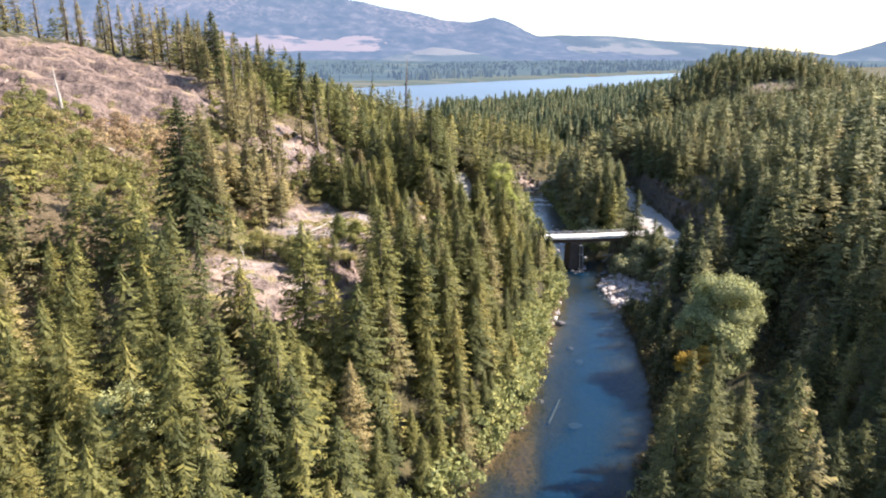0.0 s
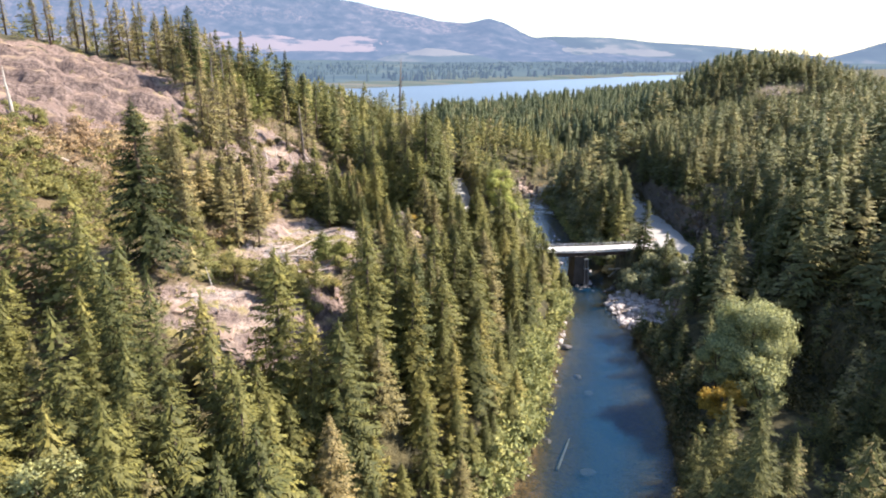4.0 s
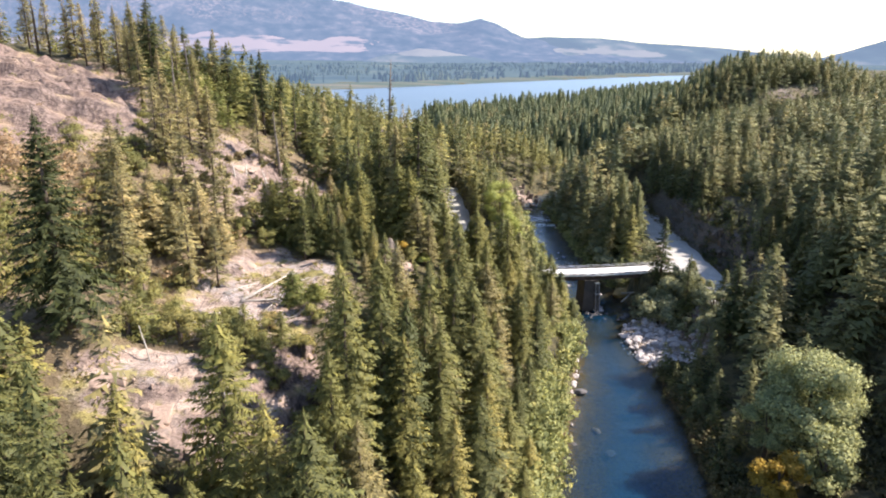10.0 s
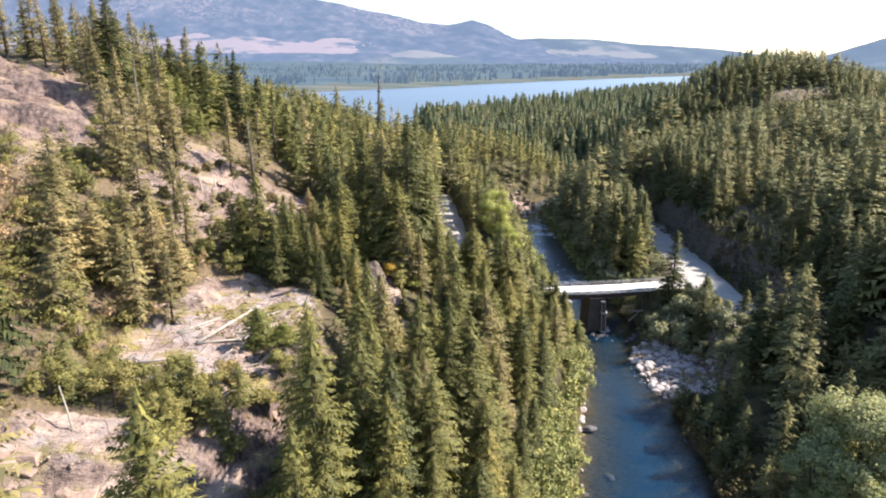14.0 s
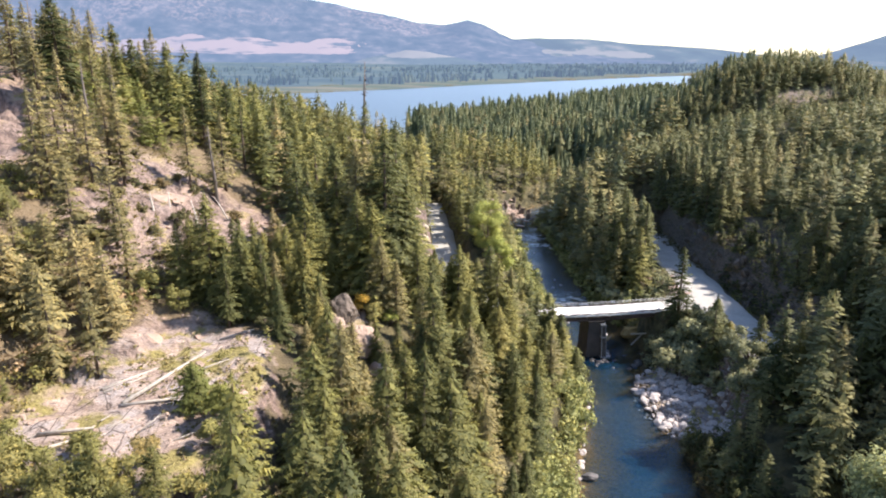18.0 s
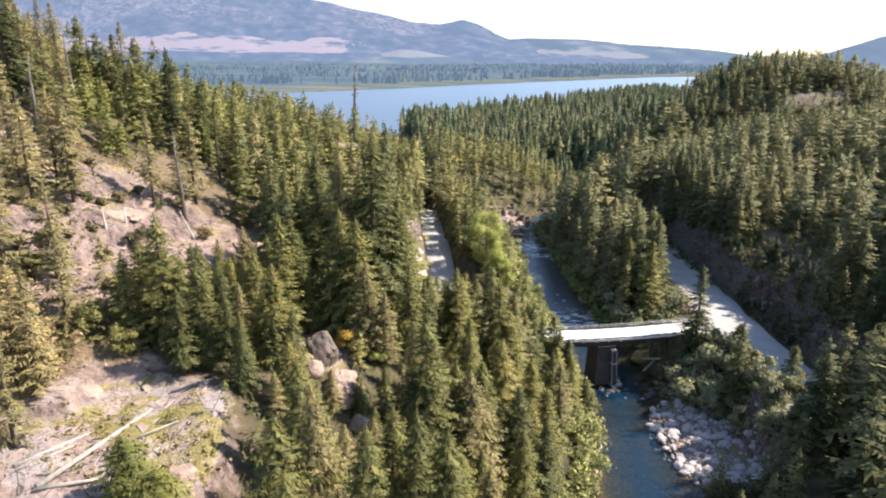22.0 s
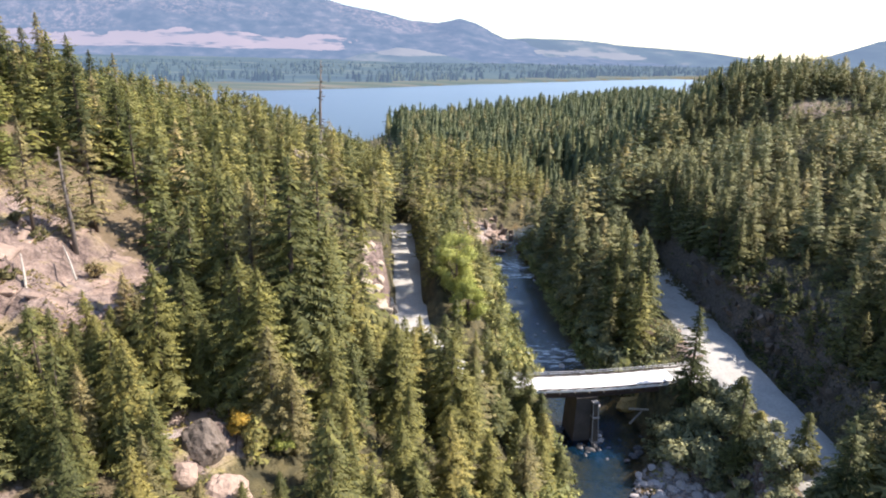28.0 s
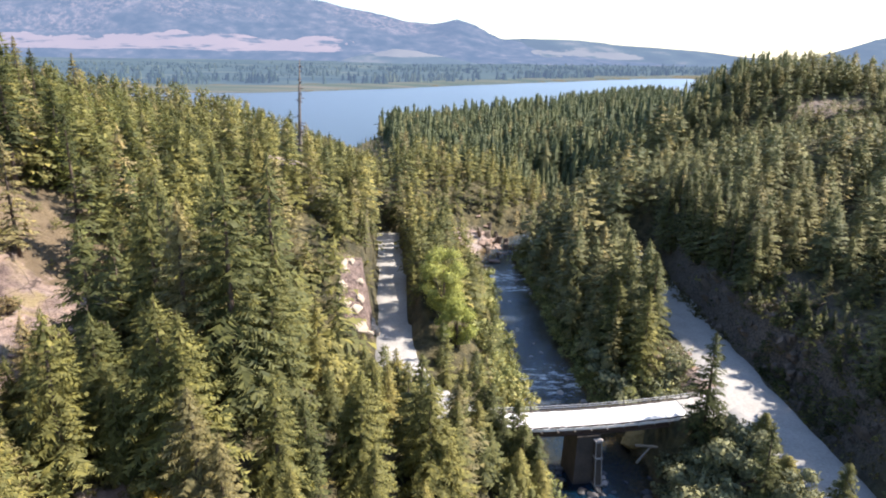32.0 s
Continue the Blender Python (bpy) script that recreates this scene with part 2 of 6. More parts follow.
M_RUST = foliage("rust-red shrub leaves", (0.32, 0.22, 0.135), (0.4, 0.285, 0.175), (0.43, 0.33, 0.17))
# olive-brown shrubs, and brush with shade put into its leaf colour
M_BROWNSHADE = foliage("shaded brush", (0.08, 0.08, 0.035), (0.15, 0.13, 0.06), (0.2, 0.15, 0.075))
M_GRASS = foliage("dry grass", (0.2, 0.17, 0.07), (0.28, 0.23, 0.1), (0.32, 0.24, 0.12))
M_ORANGE = foliage("orange leaves", (0.38, 0.26, 0.05), (0.46, 0.31, 0.06), (0.48, 0.34, 0.08), 0.36)
M_BARK = plain("bark", (0.05, 0.035, 0.025), (0.14, 0.1, 0.075), 1.2, bumpy=0.7, squash=(3, 3, 0.6))
M_DEAD = plain("weathered wood", (0.2, 0.175, 0.15), (0.5, 0.45, 0.39), 0.8, bumpy=0.4, squash=(4, 4, 0.5))
M_SNAG = plain("dead bark", (0.07, 0.055, 0.05), (0.2, 0.17, 0.15), 0.8, bumpy=0.4, squash=(4, 4, 0.5))
M_ROCK = plain("pale rock", (0.22, 0.155, 0.12), (0.43, 0.315, 0.25), 0.35, bumpy=0.8, dist=0.25)
M_SAND = plain("pale sandy rock", (0.36, 0.29, 0.22), (0.58, 0.49, 0.38), 0.6, bumpy=0.8, dist=0.2)
M_DARKROCK = plain("dark wet rock", (0.04, 0.04, 0.042), (0.12, 0.11, 0.11), 0.6, rough=0.6, bumpy=0.6, dist=0.15)
# brown-black rock, toned down further for the shade of the cut
M_CRAG = plain("dark and shade-toned rock", (0.05, 0.04, 0.034), (0.19, 0.15, 0.12), 0.5, bumpy=0.7, dist=0.2)
M_GRAVEL = plain("gravel road", (0.33, 0.315, 0.285), (0.46, 0.44, 0.41), 0.3, bumpy=0.4, dist=0.06)
M_COBBLE = plain("river cobbles", (0.1, 0.088, 0.085), (0.34, 0.3, 0.29), 0.9, bumpy=0.6, dist=0.1)
M_STONE = plain("river stones", (0.27, 0.24, 0.23), (0.58, 0.52, 0.5), 0.7, bumpy=0.6, dist=0.1)
M_DECK = plain("pale concrete deck", (0.62, 0.61, 0.58), (0.8, 0.79, 0.77), 0.4, bumpy=0.15, dist=0.02)
M_TIMBER = plain("dark creosoted timber", (0.04, 0.035, 0.03), (0.12, 0.1, 0.085), 0.8, bumpy=0.4)
M_STEEL = plain("rusty steel", (0.05, 0.035, 0.03), (0.14, 0.09, 0.07), 0.7, rough=0.6, bumpy=0.2, metal=0.3)
M_RAIL = plain("galvanised rail", (0.5, 0.5, 0.5), (0.7, 0.7, 0.7), 0.7, rough=0.5, bumpy=0.1, metal=0.2)
M_PIER = plain("stained concrete", (0.035, 0.03, 0.027), (0.1, 0.082, 0.07), 0.5, bumpy=0.5)
M_CAP = plain("pale concrete", (0.2, 0.19, 0.18), (0.38, 0.365, 0.35), 0.8, bumpy=0.3)
# glow that every far material mixes in as its haze
HAZE_GLOW = (0.16, 0.222, 0.36)
M_MOUNT = far_surface("hazy mountain forest", [(0.38, (0.02, 0.04, 0.045)), (0.55, (0.08, 0.09, 0.095)), (0.74, (0.25, 0.215, 0.21))], 0.012, HAZE_GLOW, 0.64, logged=(78, 150, -4000, -330, (0.44, 0.32, 0.28)))
M_RIDGE = far_surface("hazy ridge forest", [(0.4, (0.04, 0.06, 0.05)), (0.55, (0.07, 0.1, 0.08)), (0.72, (0.3, 0.27, 0.22))], 0.004, HAZE_GLOW, 0.58, squash=(1, 0.5, 3), logged=(60, 110, -100, 1500, (0.26, 0.24, 0.2)))
M_PLAIN = far_surface("hazy wooded plain", [(0.4, (0.03, 0.055, 0.04)), (0.58, (0.07, 0.1, 0.06)), (0.72, (0.2, 0.2, 0.12))], 0.012, HAZE_GLOW, 0.46, squash=(0.35, 1, 1))
M_FARTREE = far_surface("hazy lakeshore trees", [(0.38, (0.015, 0.035, 0.03)), (0.55, (0.05, 0.08, 0.05)), (0.68, (0.13, 0.15, 0.075))], 0.011, HAZE_GLOW, 0.36)
M_MARSH = far_surface("hazy lakeshore marsh grass", [(0.35, (0.055, 0.08, 0.04)), (0.5, (0.1, 0.11, 0.06)), (0.68, (0.18, 0.155, 0.1))], 0.012, HAZE_GLOW, 0.3, squash=(0.4, 1.6, 1))


# ---- mesh helpers ----
def mesh_np(name, v, faces, mat, smooth=False, normals=None, **fields):
    """A mesh from arrays: v (n, 3), faces (m, k) or a list of such arrays; fields: a float for each vertex."""
    groups = [f for f in (faces if isinstance(faces, list) else [faces]) if len(f)]
    me = bpy.data.meshes.new(name)
    me.vertices.add(len(v))
    me.vertices.foreach_set("co", np.asarray(v, np.float32).ravel())
    sizes = np.concatenate([np.full(len(f), f.shape[1]) for f in groups])
    idx = np.concatenate([np.asarray(f).ravel() for f in groups])
    me.loops.add(len(idx))
    me.loops.foreach_set("vertex_index", idx.astype(np.int32))
    me.polygons.add(len(sizes))
    me.polygons.foreach_set("loop_start", np.r_[0, np.cumsum(sizes)[:-1]].astype(np.int32))
    if smooth:
        me.polygons.foreach_set("use_smooth", np.ones(len(sizes), bool))
    for key, val in fields.items():
        me.attributes.new(key, "FLOAT", "POINT").data.foreach_set("value", np.asarray(val, np.float32))
    me.materials.append(mat)
    me.update(calc_edges=True)
    if normals is not None:
        me.polygons.foreach_set("use_smooth", np.ones(len(sizes), bool))
        me.normals_split_custom_set_from_vertices(np.asarray(normals, np.float32))
    return me


def part(name, me, parent=None, label="", at=None):
    ob = new(name, me)
    ob.parent = parent
    if at is not None:
        ob.matrix_basis = at
    return tagged(ob, label)


def thing(name, label, category, at=None, group="", kind=""):
    ob = new(name)
    ob.empty_display_size = 0.3
    if at is not None:
        ob.matrix_basis = at
    return tagged(ob, label, category, group, kind)


def join(pieces):
    """Arrays (v, f) of triangles into one."""
    vs, fs, n = [], [], 0
    for v, f in pieces:
        vs.append(v)
        fs.append(f + n)
        n += len(v)
    return np.concatenate(vs), np.concatenate(fs)


def hash2(i, j, seed):
    return np.modf(np.abs(np.sin(i * 127.1 + j * 311.7 + seed * 74.7) * 43758.5453))[0]


def vnoise(x, y, seed=0):
    i, j = np.floor(x), np.floor(y)
    u, v = x - i, y - j
    u, v = u * u * (3 - 2 * u), v * v * (3 - 2 * v)
    a, b = hash2(i, j, seed), hash2(i + 1, j, seed)
    c, d = hash2(i, j + 1, seed), hash2(i + 1, j + 1, seed)
    return (a * (1 - u) + b * u) * (1 - v) + (c * (1 - u) + d * u) * v - 0.5


def fbm(x, y, seed=0, octaves=4):
    out = 0
    for k in range(octaves):
        out = out + vnoise(x * 2 ** k, y * 2 ** k, seed + k) * 0.55 ** k
    return out


def step(a, b, x):
    u = np.clip((x - a) / (b - a), 0, 1)
    return u * u * (3 - 2 * u)


def blob(x, y, cx, cy, rx, ry, soft=0.35):
    d = np.hypot((x - cx) / rx, (y - cy) / ry)
    return 1 - step(1 - soft, 1 + soft, d)


def box(x0, x1, y0, y1, z0, z1, bevel=0.0):
    bm = bmesh.new()
    bmesh.ops.create_cube(bm, size=1, matrix=Matrix.LocRotScale(((x0 + x1) / 2, (y0 + y1) / 2, (z0 + z1) / 2), None, (x1 - x0, y1 - y0, z1 - z0)))
    if bevel:
        bmesh.ops.bevel(bm, geom=bm.edges[:], offset=bevel, segments=1, affect="EDGES")
    return bm


def mesh_bm(name, bm, mat, smooth=False):
    me = bpy.data.meshes.new(name)
    for f in bm.faces:
        f.smooth = smooth
    bm.to_mesh(me)
    bm.free()
    me.materials.append(mat)
    return me


# ---- the plan ----
def banks(y):
    """The river's left and right waterline."""
    left = np.interp(y, [-80, 0, 40, 60, 78, 89, 96, 114, 130, 158, 200, 228, 253, 285, 300, 320, 350], [-16, -14, -10, -4.5, 3.2, 9.4, 13.2, 17.2, 22.9, 30.4, 32.3, 31.6, 32.7, 34, 40, 62, 70])
    right = np.interp(y, [-80, 0, 40, 60, 78, 89, 105, 127, 148, 164, 180, 200, 214, 253, 279, 292, 305, 350], [8, 9, 15, 20.5, 27.0, 33.3, 38.0, 41.7, 43, 43.5, 48.0, 44.6, 43.6, 44.2, 43, 52, 72, 82])
    return left, right


def water_z(y):
    return np.interp(y, [165, 200, 300, 420], [0.0, 0.4, 1.6, 5.0])


ROAD_L = ((26.5, 179.0, 9.1), (21.0, 180.0, 9.1), (14.5, 187.0, 9.2), (10.6, 198.0, 9.3), (9.4, 215.0, 9.3), (9.0, 235.0, 9.4), (7.6, 258.0, 9.7), (6.8, 278.0, 10.0))
ROAD_R = ((61.0, 148.0, 9.1), (62.0, 160.0, 9.2), (62.8, 172.0, 9.25), (63.5, 185.0, 9.3), (65.5, 205.0, 9.5), (66.8, 222.0, 9.8), (67.5, 240.0, 10.2), (69.0, 258.0, 10.8))
SPUR = ((52.5, 182.1, 9.2), (58.0, 182.9, 9.25), (63.0, 184.5, 9.3))


def near_line(x, y, line):
    """Distance to a line of points, and its height at the nearest place."""
    best = np.full(np.shape(x), 1e9)
    high = np.zeros(np.shape(x))
    for (ax, ay, az), (bx, by, bz) in zip(line, line[1:]):
        u = np.clip(((x - ax) * (bx - ax) + (y - ay) * (by - ay)) / ((bx - ax) ** 2 + (by - ay) ** 2), 0, 1)
        d = np.hypot(x - ax - u * (bx - ax), y - ay - u * (by - ay))
        high = np.where(d < best, az + u * (bz - az), high)
        best = np.minimum(best, d)
    return best, high


def bare_rock(x, y):
    w = fbm(x / 9, y / 9, 5, 3) * 0.5
    b = blob(x, y, -92, 148, 34, 52)
    b = np.maximum(b, blob(x, y, -63, 150, 12, 26) * 0.7)
    b = np.maximum(b, blob(x, y, -23, 113, 11, 16))
    b = np.maximum(b, blob(x, y, -26, 90, 10, 6))
    b = np.maximum(b, blob(x, y, -16.0, 96, 4, 7))
    b = np.maximum(b, blob(x, y, -34, 153, 12, 20))
    b = np.maximum(b, blob(x, y, -24, 164, 6, 6))
    b = np.maximum(b, blob(x, y, -50, 207, 5, 4))
    b = np.maximum(b, blob(x, y, -33, 212, 4, 4))
    b = np.maximum(b, blob(x, y, -9, 137, 4, 5))
    b = np.maximum(b, blob(x, y, 3.0, 209, 3.2, 6))
    b = np.maximum(b, blob(x, y, -14, 244, 4, 6))
    b = np.maximum(b, blob(x, y, 156, 317, 12, 4.5) * 0.8)
    b = np.maximum(b, blob(x, y, 36, 292, 9, 10))
    b = np.maximum(b, blob(x, y, 57, 195, 3.5, 8) * 0.8)
    b = np.maximum(b, blob(x, y, 49, 158, 9, 13))
    b = np.maximum(b, blob(x, y, 73.5, 196, 3.5, 40) * 0.42)
    return np.clip(b + w * (b > 0.02), 0, 1)


def lakeshore(x):
    """The far waterline of the lake."""
    return np.interp(x, [-3400, -800, -330, -200, -120, -50, 0, 105, 350, 640, 1200, 1700, 3400], [1000, 1000, 1050, 1080, 1145, 1215, 1270, 1395, 1660, 1960, 2380, 2560, 2900])


def in_lake(x, y):
    far = lakeshore(x) + 25 * fbm(x / 60, y / 300, 3, 3)
    near = np.interp(x, [-620, -300, -30, -4, 12, 66, 136, 215, 330], [440, 420, 430, 540, 590, 660, 767, 860, 1060])
    return step(near, near + 14, y) * (1 - step(far - 12, far, y)) * step(-620, -560, x) * (1 - step(800, 860, x))


def shoulder(x, y):
    """The treetops of the western spur, falling to the notch through which the lake shows."""
    return 29.0 - 0.433 * x - 0.169 * (y - 300)


def ground_z(x, y):
    xl, xr = banks(y)
    sl, sr = xl - x, x - xr
    gl = np.interp(y, [-60, 40, 65, 92, 190, 240, 310, 420, 600], [0.5, 0.55, 0.62, 1, 1, 0.9, 0.62, 0.2, 0.12])
    gr = np.interp(y, [-60, 230, 280, 325, 400, 440, 490, 600], [0.88, 0.88, 0.94, 1, 1, 0.75, 0.35, 0.15])
    zl = np.interp(sl, [0, 4, 10, 22, 32, 46, 60, 75, 90, 120, 160, 250, 700, 1500], [0.3, 3, 9, 19, 26.5, 29, 34, 43, 50, 58, 66, 72, 60, 60]) * gl
    zl = zl * (1 - 0.75 * step(345, 400, y) * step(-85, -40, x))
    zr = np.interp(sr, [0, 3, 8, 14, 25.2, 27.4, 35, 46, 65, 92, 112, 135, 180, 250, 700, 1500], [0.3, 2, 6, 9, 9.5, 18.5, 22, 26, 31, 36, 38, 36, 30, 24, 22, 30]) * gr
    inner = np.minimum(-sl, -sr)
    bed = -np.clip(0.1 + 0.16 * inner, 0, 2.2) + 0.3 * fbm(x / 3, y / 3, 8, 3)
    shoal = np.maximum(blob(x, y, 46.0, 187, 3.2, 5.0), blob(x, y, 11.5, 90, 3.2, 14, 0.5))
    bed = bed * (1 - shoal) + shoal * (-0.16 + 0.25 * fbm(x / 2, y / 2, 19, 2))
    z = np.where(sl > 0, zl, np.where(sr > 0, zr, bed))
    off = np.clip(np.maximum(sl, sr) / 10, 0, 1)
    z = z + off * (2.4 * fbm(x / 16, y / 16, 2, 3) + 1.0 * fbm(x / 5, y / 5, 4, 3))
    z = z + 10 * np.exp(-((x + 14) / 13) ** 2 - ((y - 246) / 18) ** 2)
    z = z + 17.0 * np.exp(-((x - 153) / 40) ** 2 - ((y - 348) / np.where(y > 348, 58, 36)) ** 2)
    z = z * (1 - 0.58 * blob(x, y, 5, 188, 17, 20, 0.5) * (sl > 0))
    flat = blob(x, y, -24, 111, 12.0, 17, 0.16)
    z = z * (1 - flat) + flat * (28.2 + 0.8 * fbm(x / 6, y / 6, 9, 3) + 0.03 * (y - 108))
    bar = blob(x, y, 48.5, 157, 8.5, 13, 0.3) * (sr > -2)
    z = z * (1 - bar) + bar * (0.25 + 0.11 * (x - 42) + 0.5 * fbm(x / 3, y / 3, 6, 2))
    b = bare_rock(x, y) * (np.maximum(sl, sr) > 0) * (1 - bar)
    led = fbm(x / 7 + y / 30, y / 9, 12, 4)
    z = z + b * (np.abs(led) * 3.2 - 0.6 + 1.1 * (1 - 0.75 * blob(x, y, -88, 145, 34, 52, 0.3)) * np.abs(fbm(x / 2.2, y / 2.6, 14, 3)))
    tread = z / 2.3 + 0.5 * fbm(x / 11, y / 11, 17, 2)
    z = z + b * 2.3 * 0.55 * (step(0.55, 0.95, tread - np.floor(tread)) - (tread - np.floor(tread)))
    hill = blob(x, y, -88, 145, 34, 52, 0.3) * b
    rise = y / 10 + 0.7 * fbm(x / 16, y / 16, 61, 3)
    z = z + hill * 4.6 * (step(0.76, 0.95, rise - np.floor(rise)) - (rise - np.floor(rise)))
    z = z + water_z(y)
    for line, half in ((ROAD_L, 3.0), (ROAD_R, 4.6), (SPUR, 3.4)):
        d, h = near_line(x, y, line)
        w = 1 - step(half + 0.3, half + (np.where(x < 62, 5.0, 1.6) if line is ROAD_R else 2.8), d)
        w = w * (np.maximum(sl, sr) > 1.5)
        z = z * (1 - w) + w * (h - 0.06)
    low = np.minimum(z, np.maximum(shoulder(x, y) - 8.5, 7.0))
    z = z + (low - z) * step(262, 285, y) * (1 - step(2, 12, x)) * step(-75, -60, x)
    far = step(425, 500, y)
    z = z * (1 - far) + far * (7.5 + 2 * fbm(x / 90, y / 90, 7, 3) + 0.003 * np.maximum(0, y - 1500))
    lake = in_lake(x, y)
    return z * (1 - lake) + lake * 3.0


LAKE_Z = 6.0


# ---- ground: one sheet to the horizon, fine where the camera passes ----
def spaced(knots, steps):
    out = [knots[0]]
    for b, s0, s1 in zip(knots[1:], steps, steps[1:]):
        a, n = out[-1], 0
        while out[-1] < b - 0.01:
            u = (out[-1] - a) / (b - a)
            out.append(min(b, out[-1] + s0 + (s1 - s0) * u))
    return np.array(out)


gx = spaced([-3500, -300, -125, -70, -8, 60, 85, 180, 400, 3500], [300, 12, 1.8, 0.85, 0.95, 1.3, 1.3, 4, 16, 300])
gy = spaced([-1500, 20, 75, 165, 230, 330, 560, 1500, 4900], [250, 3, 0.95, 1.0, 1.6, 3.5, 9, 60, 300])
GX, GY = np.meshgrid(gx, gy)
GZ = ground_z(GX, GY)
ni, nj = len(gx), len(gy)
k = np.arange(ni * nj).reshape(nj, ni)
quads = np.stack([k[:-1, :-1], k[:-1, 1:], k[1:, 1:], k[1:, :-1]], -1).reshape(-1, 4)
glx, grx = banks(GY)
dry_mask = np.maximum(blob(GX, GY, -55, 118, 42, 40), blob(GX, GY, -48, 165, 34, 30)) * 0.6
bed_mask = ((GX > glx - 0.3) & (GX < grx + 0.3) & (GY < 400)).astype(float)
# cliff: the rock cut, darkened for shade, and the hill's grey rock patch
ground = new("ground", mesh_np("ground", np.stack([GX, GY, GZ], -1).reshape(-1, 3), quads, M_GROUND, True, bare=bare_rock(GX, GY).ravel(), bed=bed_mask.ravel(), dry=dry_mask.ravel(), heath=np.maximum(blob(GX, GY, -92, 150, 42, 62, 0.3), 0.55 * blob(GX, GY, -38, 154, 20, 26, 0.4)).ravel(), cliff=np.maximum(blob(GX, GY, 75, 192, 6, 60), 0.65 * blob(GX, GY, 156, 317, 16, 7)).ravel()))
tagged(ground, "forest floor and bare tan bedrock slopes above a river", "ground", kind="structure")

# river surface, following its banks
ry = np.concatenate([np.arange(-80, 60, 10.0), np.arange(60, 340, 1.0)])
rl, rr = banks(ry)
ru = np.linspace(-0.06, 1.06, 26)
RX = rl[:, None] + (rr - rl)[:, None] * ru[None]
RY = np.repeat(ry[:, None], len(ru), 1)
RZ = water_z(RY) + 0.0
k = np.arange(RX.size).reshape(RX.shape)
quads = np.stack([k[:-1, :-1], k[:-1, 1:], k[1:, 1:], k[1:, :-1]], -1).reshape(-1, 4)
# riffle foam; its upstream base also brings up the painted sky sparkle
foam = np.clip(np.exp(-((RY - 266) / 5.0) ** 2) + np.exp(-((RY - 256) / 2.0) ** 2) + 0.75 * np.exp(-((RY - 206) / 8.0) ** 2) + 0.34 * step(190, 215, RY), 0, 1)
water = new("water", mesh_np("water", np.stack([RX, RY, RZ], -1).reshape(-1, 3), quads, M_WATER, True, foam=foam.ravel(), depth=np.clip((RZ - ground_z(RX, RY)) / 2.0, 0, 1).ravel()))
tagged(water, "clear dark blue river with riffles upstream of the bridge", "river", kind="structure")
lk = mesh_np("lake_water", np.array([(-640, 405, LAKE_Z), (880, 405, LAKE_Z), (880, 2400, LAKE_Z), (-640, 2400, LAKE_Z)]), np.array([[0, 1, 2, 3]]), M_LAKE)
tagged(new("lake_water", lk), "calm pale blue lake beyond the forest", "lake", kind="structure")


def ribbon(name, line, half, mat, label):
    """A road bed that follows a line, with a soft crown and ragged edges."""
    pts = [Vector(p) for p in line]
    dense = []
    for i in range(len(pts) - 1):
        p0, p1, p2, p3 = pts[max(i - 1, 0)], pts[i], pts[i + 1], pts[min(i + 2, len(pts) - 1)]
        n = max(2, int((p2 - p1).length / 1.5))
        for s in range(n):
            u = s / n
            dense.append(0.5 * ((2 * p1) + (p2 - p0) * u + (2 * p0 - 5 * p1 + 4 * p2 - p3) * u * u + (3 * p1 - p0 - 3 * p2 + p3) * u ** 3))
    dense.append(pts[-1])
    v = []
    for i, p in enumerate(dense):
        d = dense[min(i + 1, len(dense) - 1)] - dense[max(i - 1, 0)]
        side = Vector((d.y, -d.x, 0)).normalized()
        for u in (-1.12, -1.0, -0.5, 0, 0.5, 1.0, 1.12):
            rag = 1 + 0.16 * float(fbm(np.array(p.y / 4), np.array(u * 3.0), 21, 2))
            v.append(p + side * half * u * rag + Vector((0, 0, 0.1 - 0.08 * u * u - (0.5 if abs(u) > 1.05 else 0))))
    k = np.arange(len(v)).reshape(-1, 7)
    q = np.stack([k[:-1, :-1], k[:-1, 1:], k[1:, 1:], k[1:, :-1]], -1).reshape(-1, 4)
    return tagged(new(name, mesh_np(name, np.array(v), q, mat, True)), label, "road", kind="structure")


ribbon("road", ROAD_L, 3.5, M_GRAVEL, "pale gravel forest road with tree shadows across it")
ribbon("road", ROAD_R, 4.6, M_GRAVEL, "wide pale gravel road below a rock cut")
ribbon("road", SPUR, 3.0, M_GRAVEL, "pale gravel bridge approach")


# ---- distance ----
def ridge(name, label, xs, tops, dist, depth, mat, seed, base=0.0, rough=12.0):
    """A far range: a crest line with a rolling flank that comes towards the lake."""
    x = np.arange(xs[0], xs[-1], 30.0)
    rows = 26
    v = []
    crest = np.interp(x, xs, tops) + rough * fbm(x / 180, x * 0 + seed, seed, 4) + rough * 0.35 * fbm(x / 30, x * 0, seed + 5, 2)
    for r in range(rows):
        u = r / (rows - 1)
        y = dist - depth * (1 - u) + 0 * x
        z = base + (crest - base) * u ** 1.35 + 45 * u * (1 - u) * 2 * fbm(x / 260, y / 260, seed + 9, 4)
        v.append(np.stack([x, y, z], -1))
    v.append(np.stack([x, 0 * x + dist + 200, 0 * x - 40], -1))
    v = np.array(v)
    k = np.arange(v.shape[0] * v.shape[1]).reshape(v.shape[:2])
    q = np.stack([k[:-1, :-1], k[:-1, 1:], k[1:, 1:], k[1:, :-1]], -1).reshape(-1, 4)
    return tagged(new(name, mesh_np(name, v.reshape(-1, 3), q, mat, True)), label, "mountain", kind="structure")


